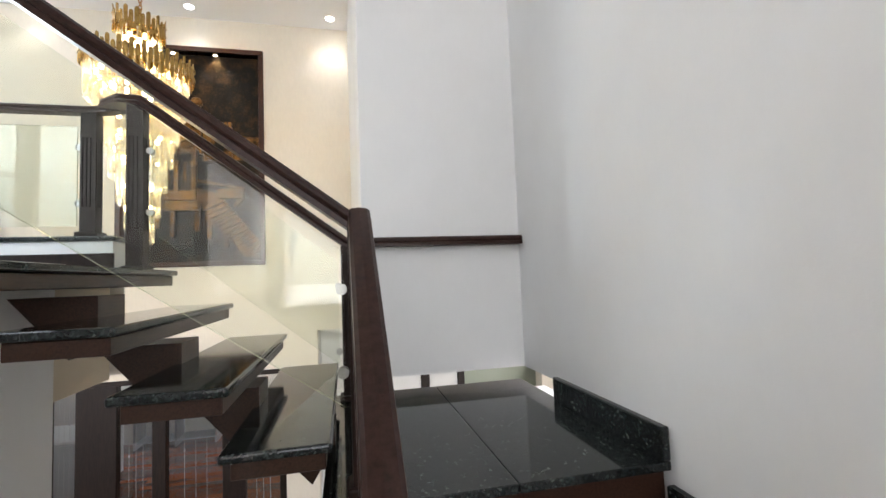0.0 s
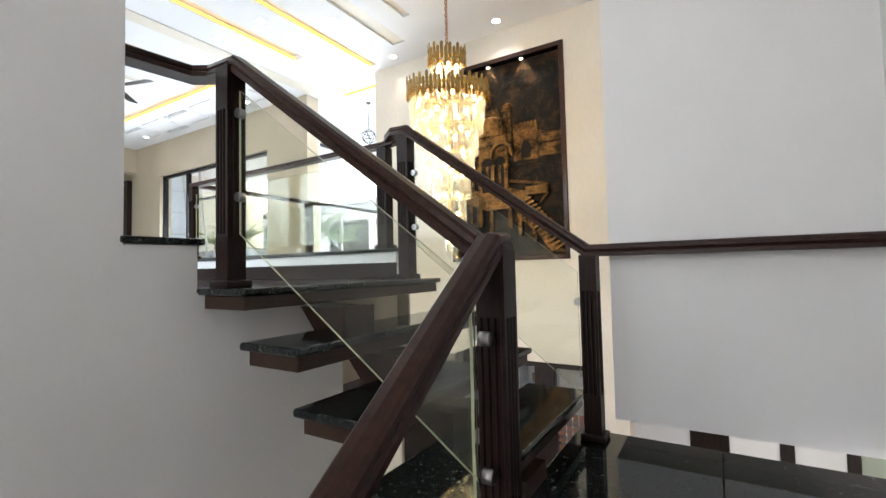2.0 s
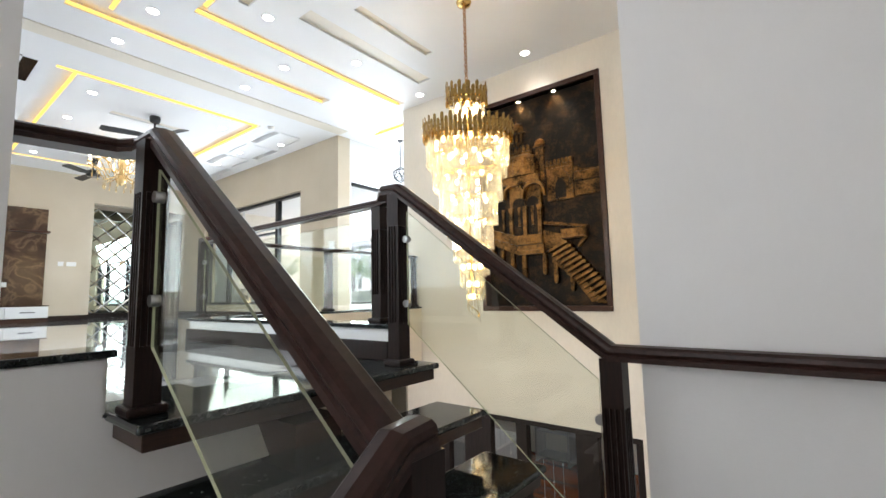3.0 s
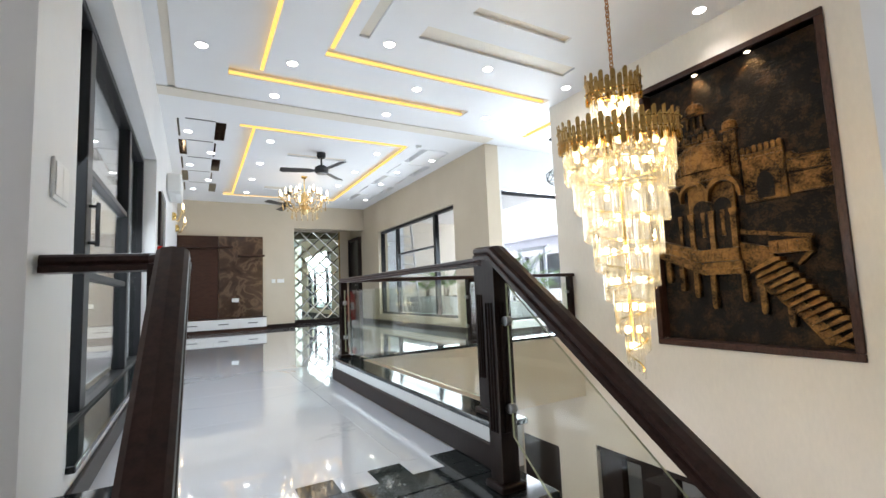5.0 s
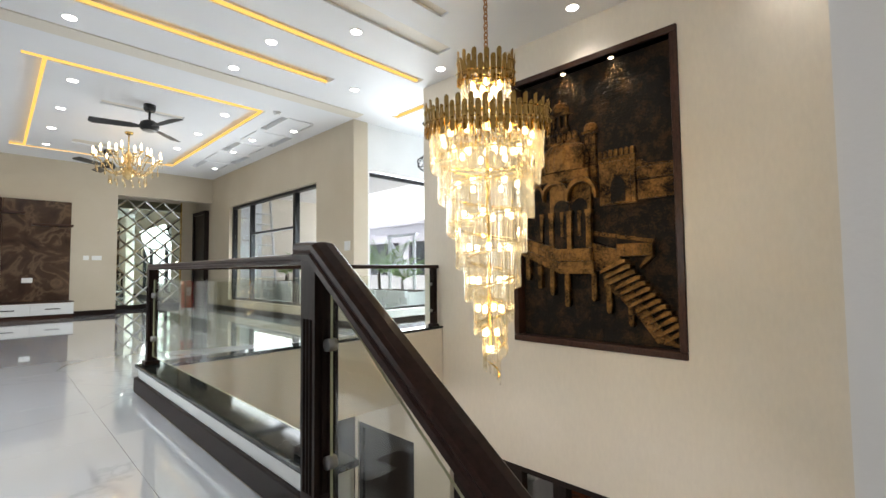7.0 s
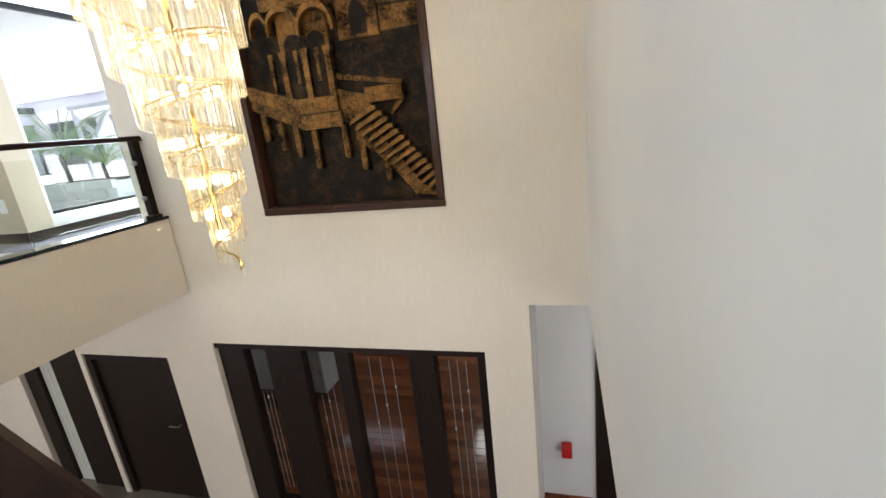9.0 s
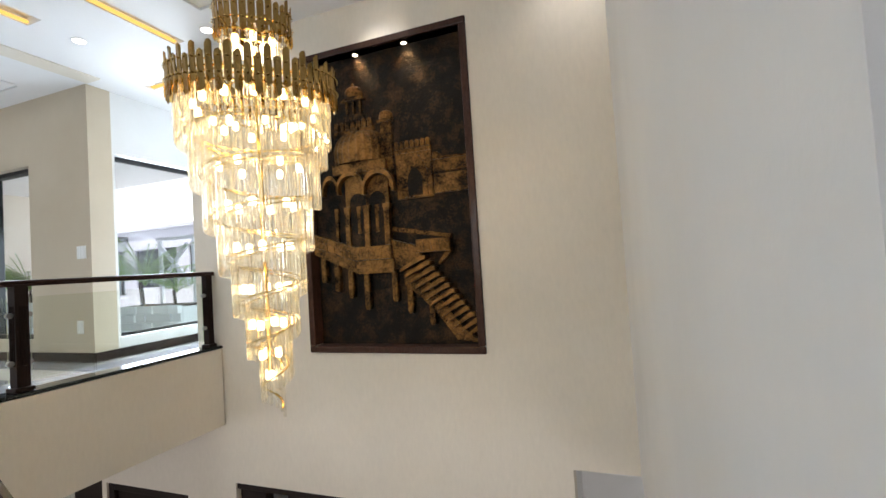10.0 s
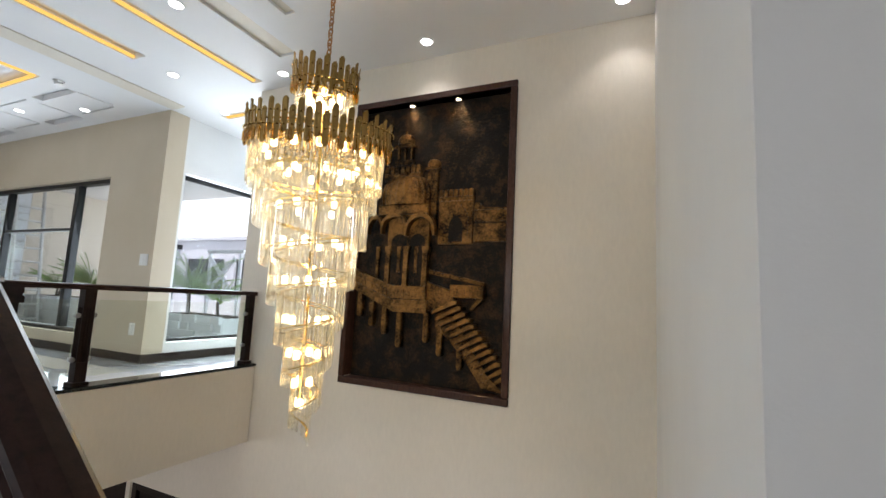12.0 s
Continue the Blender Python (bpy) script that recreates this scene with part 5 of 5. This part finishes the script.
for a, b, z0, z1 in ((-2.6, -0.9, 0.5, 1.9), (-0.5, 1.6, 0.1, 1.9), (2.2, 3.6, 0.5, 1.9)):
    w = part("window", bevelled(-0.14, -0.12, a + 0.04, b - 0.04, z0 + 0.04, z1 - 0.04, 0.002, 1), material("grey window glass", (0.16, 0.19, 0.22), 0.05), hw, "grey window glass")
    for u0, u1, v0, v1 in ((a, b, z0, z0 + 0.04), (a, b, z1 - 0.04, z1), (a, a + 0.04, z0 + 0.041, z1 - 0.041), (b - 0.04, b, z0 + 0.041, z1 - 0.041), ((a + b) / 2 - 0.02, (a + b) / 2 + 0.02, z0 + 0.041, z1 - 0.041)):
        part("frame", bevelled(-0.119, -0.06, u0, u1, v0, v1, 0.003, 1), ALU, w)
panels = thing("panel_wall", (-11.15, 8.62, 3.08), "white wall of large square panels", "wall", kind="structure")
part("backing", bevelled(-0.3, 0.0, -1.9, -1.19, -0.2, 3.4, 0.01, 1), GROUT, panels)
for i in range(1):
    for j in range(6):
        part("panel", bevelled(0.002, 0.02, -1.88 + 0.69 * i, -1.21 + 0.69 * i, 0.02 + 0.55 * j, 0.555 + 0.55 * j, 0.004, 1), BRIGHT, panels)

# white crossed beams before the far wall
cross = thing("crossed_beams", (-9.05, 10.2, 3.9), "white wooden beams crossed in an X on a frame", "garden frame")
for a in (45, -45):
    bm = bevelled(-0.62, 0.62, -0.02, 0.02, -0.05, 0.05, 0.006, 1)
    bmesh.ops.rotate(bm, verts=bm.verts[:], cent=(0, 0, 0), matrix=Matrix.Rotation(radians(a), 3, "Y"))
    bmesh.ops.translate(bm, verts=bm.verts[:], vec=(0, 0.045 if a > 0 else 0, 0.4))
    part("beam", bm, BRIGHT, cross)
for x in (-0.5, 0.5):
    part("post", bevelled(x - 0.04, x + 0.04, 0.07, 0.13, -0.82, 0.95, 0.006, 1), BRIGHT, cross)
part("top_beam", bevelled(-0.6, 0.6, 0.06, 0.14, 0.951, 1.03, 0.006, 1), BRIGHT, cross)


def planter(x0, x1, y, top, rows):
    t = thing("stone_planter", ((x0 + x1) / 2, y, 3.08), "white split stone garden planter with uneven blocks", "planter", "planters")
    cx = t.location.x
    part("core", bevelled(x0 - cx, x1 - cx, 0.06, 0.62, 0.0, top - 3.08 - 0.03, 0.01, 1), STONE, t)
    part("soil", bevelled(x0 - cx + 0.05, x1 - cx - 0.05, 0.1, 0.58, top - 3.11, top - 3.085, 0.01, 1), SOIL, t, "dark soil")
    h = (top - 3.08) / rows
    n = int((x1 - x0) / 0.17)
    w = (x1 - x0) / n
    for j in range(rows):
        for i in range(n):
            d = random.choice((0.0, 0.02, 0.035, 0.05))
            part("stone_block", bevelled(x0 - cx + w * i + 0.002, x0 - cx + w * (i + 1) - 0.002, 0.058 - 0.03 - d, 0.058, h * j + 0.002, h * (j + 1) - 0.002, 0.006, 1), STONE, t)


planter(-10.9, -8.5, 7.35, 3.74, 5)
planter(-7.6, -6.1, 7.9, 3.58, 4)


def palm(x, y, z, size, fronds, seed):
    rnd = random.Random(seed)
    t = thing("palm", (x, y, z), "green feathery palm plant in the planter", "palm", "palms")
    bm = bmesh.new()
    for k in range(3):
        a = rnd.uniform(0, 6.28)
        cyl(bm, (0.04 * math.cos(a), 0.04 * math.sin(a), -0.02), (0.08 * math.cos(a), 0.08 * math.sin(a), size * 0.35), 0.025, 0.015, 8)
    part("trunk", bm, SOIL, t, "brown stems")
    bm = bmesh.new()
    for k in range(fronds):
        a, lift, droop = rnd.uniform(0, 6.28), rnd.uniform(0.7, 1.45), rnd.uniform(0.12, 0.5)
        ln = size * rnd.uniform(0.7, 1.0)
        prev = None
        d = Vector((math.cos(a), math.sin(a), 0))
        side = Vector((-d.y, d.x, 0))
        m = 24
        for j in range(m + 1):
            s = j / m
            p = d * (ln * s * math.cos(lift * (1 - 0.5 * s))) + Vector((0, 0, size * 0.3 + ln * (s * math.sin(lift) - droop * s * s)))
            if j > 4:
                w = ln * 0.27 * math.sin(math.pi * min(0.97, 0.12 + s * 0.86)) * rnd.uniform(0.8, 1.1)
                for sg in (-1, 1):
                    tip = p + side * (sg * w) + d * (w * 0.7) + Vector((0, 0, -w * 0.35))
                    b0, b1 = p - d * 0.006, p + d * 0.006 + Vector((0, 0, 0.003))
                    v = [bm.verts.new(q) for q in (b0, b1, tip)]
                    bm.faces.new(v)
            if prev is not None:
                cyl(bm, prev, p, 0.006, n=4)
            prev = p
    part("crown", bm, LEAF, t, "arching green fronds")


palm(-9.3, 7.7, 3.70, 0.75, 26, 3)
palm(-10.4, 7.7, 3.70, 0.6, 18, 4)
palm(-7.2, 8.2, 3.55, 1.15, 26, 5)
palm(-6.5, 8.2, 3.55, 0.7, 16, 6)
ld = thing("ladder", (-10.05, 7.05, 3.08), "white aluminium ladder leaning in the courtyard", "ladder")
LADM = material("white coated aluminium", (0.75, 0.76, 0.77), 0.4, 0.3)
for y in (-0.2, 0.2):
    bm = bmesh.new()
    cyl(bm, (0.18, y, 0), (-0.25, y, 2.6), 0.028, n=8)
    part("rail", bm, LADM, ld)
for k in range(9):
    s = 0.1 + k * 0.095
    bm = bmesh.new()
    cyl(bm, (0.18 - 0.43 * s, -0.2, 2.6 * s), (0.18 - 0.43 * s, 0.2, 2.6 * s), 0.018, n=8)
    part("rung", bm, LADM, ld)
# terrace outside the sliding door
slab("terrace", (-9, -1.47), (-3.2, 1.54), 2.6, 3.10, [], PAVE, "pale paved terrace", "paving")
wall_y("wall_terrace", -3.2, -3.0, (-9, -1.47), (2.6, 5.2), [], FACADE, "pale rendered terrace wall")

# ---- ground storey ----
PARQ = wood("red brown parquet", (0.10, 0.022, 0.008), (0.28, 0.075, 0.026), 0.16, (1.2, 14, 14), 0.5)
nt, b = nodes_of(PARQ)
gd = thing("door_4", (-2.133, YN + 0.1, 0.0), "wide dark wooden glazed folding door", "door", kind="structure")
for x0, x1 in ((-3.464, -3.17), (-2.93, -2.54), (-2.20, -2.06), (-1.49, -1.25), (-0.88, -0.803)):
    part("stile", bevelled(x0 + 2.133, x1 + 2.133, -0.05, 0.05, 0.0, 1.985, 0.006, 1), DOORWOOD, gd)
part("head", bevelled(-3.464 + 2.133, -0.803 + 2.133, -0.09, 0.09, 1.986, 2.04, 0.008, 2), DOORWOOD, gd)
ETCH = material("etched line", (0.45, 0.45, 0.43), 0.4)
for x0, x1 in ((-3.17, -2.93), (-2.54, -2.20), (-2.06, -1.49), (-1.25, -0.88)):
    part("rail", bevelled(x0 + 2.134, x1 + 2.132, -0.045, 0.045, 0.0, 0.16, 0.005, 1), DOORWOOD, gd)
    g = part("pane", bevelled(x0 + 2.134, x1 + 2.132, -0.004, 0.004, 0.161, 1.984, 0.001, 1), WINGLASS, gd)
    g.visible_shadow = False
    for k in range(3):
        x = x0 + 2.133 + (x1 - x0) * (0.3 + 0.2 * k)
        bm = bmesh.new()
        box(bm, x - 0.0012, x + 0.0012, -0.0065, -0.0045, 0.3, 1.9)
        box(bm, x - 0.009, x + 0.009, -0.0065, -0.0045, 1.2 + 0.2 * k, 1.22 + 0.2 * k)
        part("etched_line", bm, ETCH, gd, "etched line")
pf = thing("floor_parquet", (-2.0, 8.5, 0.0), "polished red brown parquet floor", "floor", kind="structure")
base = mesh_of("plank", bevelled(-0.60, 0.60, -0.058, 0.058, 0.002, 0.014, 0.0015, 1), PARQ)
oi = nt.nodes.new("ShaderNodeObjectInfo")
hs = nt.nodes.new("ShaderNodeHueSaturation")
mr = nt.nodes.new("ShaderNodeMapRange")
mr.inputs[3].default_value, mr.inputs[4].default_value = 0.55, 1.35
nt.links.new(oi.outputs["Random"], mr.inputs[0])
nt.links.new(mr.outputs[0], hs.inputs["Value"])
src = b.inputs["Base Color"].links[0].from_socket
nt.links.new(src, hs.inputs["Color"])
nt.links.new(hs.outputs[0], b.inputs["Base Color"])
for j in range(36):
    for i in range(6):
        child("plank", base, pf, pose(-3.6 + 1.205 * i + (0.6 if j % 2 else 0), -2.0 + 0.119 * j, 0))
GREYL = paint("grey lacquer", (0.45, 0.46, 0.48), 0.3, 0.02)
sc = thing("sideboard", (-4.6, 9.2, 0.0), "grey lacquered sideboard with dark doors", "sideboard")
part("carcass", bevelled(-0.9, 0.9, -0.9, 0.0, 0.08, 0.85, 0.008, 1), GREYL, sc)
part("top", bevelled(-0.93, 0.93, -0.93, 0.0, 0.851, 0.89, 0.006, 1), PLASTIC, sc)
for k in range(3):
    d = part("door", bevelled(-0.89 + 0.6 * k, -0.31 + 0.6 * k, -0.922, -0.901, 0.1, 0.83, 0.004, 1), GREYL, sc)
    part("handle", bevelled(-0.36 + 0.6 * k, -0.345 + 0.6 * k, -0.94, -0.923, 0.4, 0.6, 0.003, 1), STEEL, d)
part("plinth", bevelled(-0.85, 0.85, -0.85, 0.0, 0.015, 0.079, 0.003, 1), BLACKP, sc)
sh = thing("display_shelf", (-3.3, 10.6, 0.015), "dark display shelf with woven baskets", "shelf unit")
for x in (-0.7, 0.0, 0.7):
    part("upright", bevelled(x - 0.02, x + 0.02, -0.3, 0.15, 0, 2.2, 0.004, 1), STEEL, sh)
for z in (0.1, 0.6, 1.1, 1.6, 2.1):
    part("shelf", bevelled(-0.72, 0.72, -0.29, 0.14, z, z + 0.03, 0.004, 1), GREYL, sh)
BASK = wood("woven basket", (0.20, 0.11, 0.05), (0.38, 0.24, 0.12), 0.8, (20, 20, 40), 0.0)
for x, z in ((-0.4, 0.63), (0.35, 0.63), (-0.4, 1.13), (0.35, 1.13)):
    b0 = thing("basket", (-3.3 + x, 10.5, z + 0.016), "brown woven basket on the shelf", "basket", "baskets")
    part("bowl", one(lathe, (0, 0, 0), [(0.09, 0), (0.14, 0.08), (0.15, 0.2), (0.13, 0.21), (0.11, 0.05)], 16), BASK, b0)
# added fill for the parquet room, which has no window or fixture
lamp("room_fill", "AREA", look((-1.2, 10.3, 2.5), (-1.6, 7.5, 0)), 19, (0.95, 0.97, 1.0), size=1.6, size_y=0.6)
g6 = thing("door_6", (-5.835, YN + 0.1, 0.0), "dark wooden door with an etched glass light", "door", kind="structure")
for x0, x1 in ((-0.52, -0.30), (-0.02, 0.52)):
    part("stile", bevelled(x0, x1, -0.05, 0.05, 0.0, 1.94, 0.006, 1), DOORWOOD, g6)
part("pane", bevelled(-0.299, -0.021, -0.004, 0.004, 0.0, 1.94, 0.001, 1), material("etched pale glass", (0.62, 0.64, 0.58), 0.35), g6, "etched pale glass")
for k in range(3):
    bm = bmesh.new()
    box(bm, -0.25 + 0.08 * k, -0.247 + 0.08 * k, -0.0065, -0.0045, 0.2, 1.8)
    part("etched_line", bm, ETCH, g6, "etched line")
# glazed screen below the block
gs = thing("door_5", (0.9, 6.95, 0.0), "dark wooden glazed screen on the ground storey", "door", kind="structure")
for x0, x1 in ((0.09, 0.46), (0.90, 1.02), (1.42, 1.52)):
    part("stile", bevelled(x0 - 0.9, x1 - 0.9, -0.04, 0.04, 0, 2.3, 0.006, 1), DOORWOOD, gs)
for x0, x1 in ((0.46, 0.90), (1.02, 1.42)):
    part("panel", bevelled(x0 - 0.899, x1 - 0.901, -0.01, 0.01, 0, 2.3, 0.002, 1), PLASTIC, gs, "white panel")
GREENW = paint("pale green paint", (0.42, 0.47, 0.38), 0.6)
wall_y("wall_niche", 6.96, 7.1, (-0.43, 0.085), (-0.1, 2.6), [], WHITE, "white painted niche wall")
wall_y("wall_green", 6.96, 7.1, (1.53, 3.0), (-0.1, 2.6), [], GREENW, "pale green painted wall")
wall_x("wall_niche_side", -0.63, -0.43, (YN + 0.2, 7.1), (-0.1, 2.6), [], WHITE, "white painted niche side")
solo("hydrant_box", bevelled(-0.24, -0.14, 6.86, 6.958, 0.55, 0.68, 0.015, 2), RED, "small red valve box on the niche wall", "valve box")
# two added fills for the ground storey, with no visible source behind them
lamp("ground_fill", "AREA", look((2.4, 4.8, 2.3), (0.5, 6.9, 0.8)), 2.2, (0.95, 0.97, 1.0), size=1.0, size_y=0.4)
lamp("ground_lobby_fill", "AREA", look((-6.5, 4.2, 2.5), (-6.5, 4.3, 0)), 2.5, (0.95, 0.97, 1.0), size=1.5, size_y=0.6)

# ---- marble floor ----
mf = thing("floor_marble", (-6, 4, F - 0.012), "polished white marble floor tiles with grey veins", "floor", kind="structure")


def tiles(x_range, y_range, step):
    x = x_range[1]
    while x > x_range[0] + 0.01:
        x2 = max(x_range[0], x - step)
        y = y_range[0]
        while y < y_range[1] - 0.01:
            y2 = min(y_range[1], y + step)
            bm = bmesh.new()
            box(bm, x2 + 0.0008 + 6, x - 0.0008 + 6, y + 0.0008 - 4, y2 - 0.0008 - 4, 0.0005, 0.012)
            part("tile", bm, MARBLE, mf)
            y = y2
        x = x2


tiles((-12.41, -3.705), (YS, YN), 1.2)
tiles((-3.705, -1.58), (YS, 3.345), 1.2)
tiles((XC, -3.86), (YN, 9.99), 1.2)
y, k = YS, 0
while y < 3.36:
    y2 = min(y + 0.147, 3.36)
    for x0, x1, mat in ((-1.435, -1.285, GRANITE), (-1.58, -1.437, GRANITE if k % 2 else MARBLE)):
        bm = bmesh.new()
        box(bm, x0 + 0.0008 + 6, x1 - 0.0008 + 6, y + 0.0008 - 4, y2 - 0.0008 - 4, 0.0005, 0.012)
        part("border_tile", bm, mat, mf, "black granite border tile" if mat is GRANITE else "")
    y, k = y2, k + 1
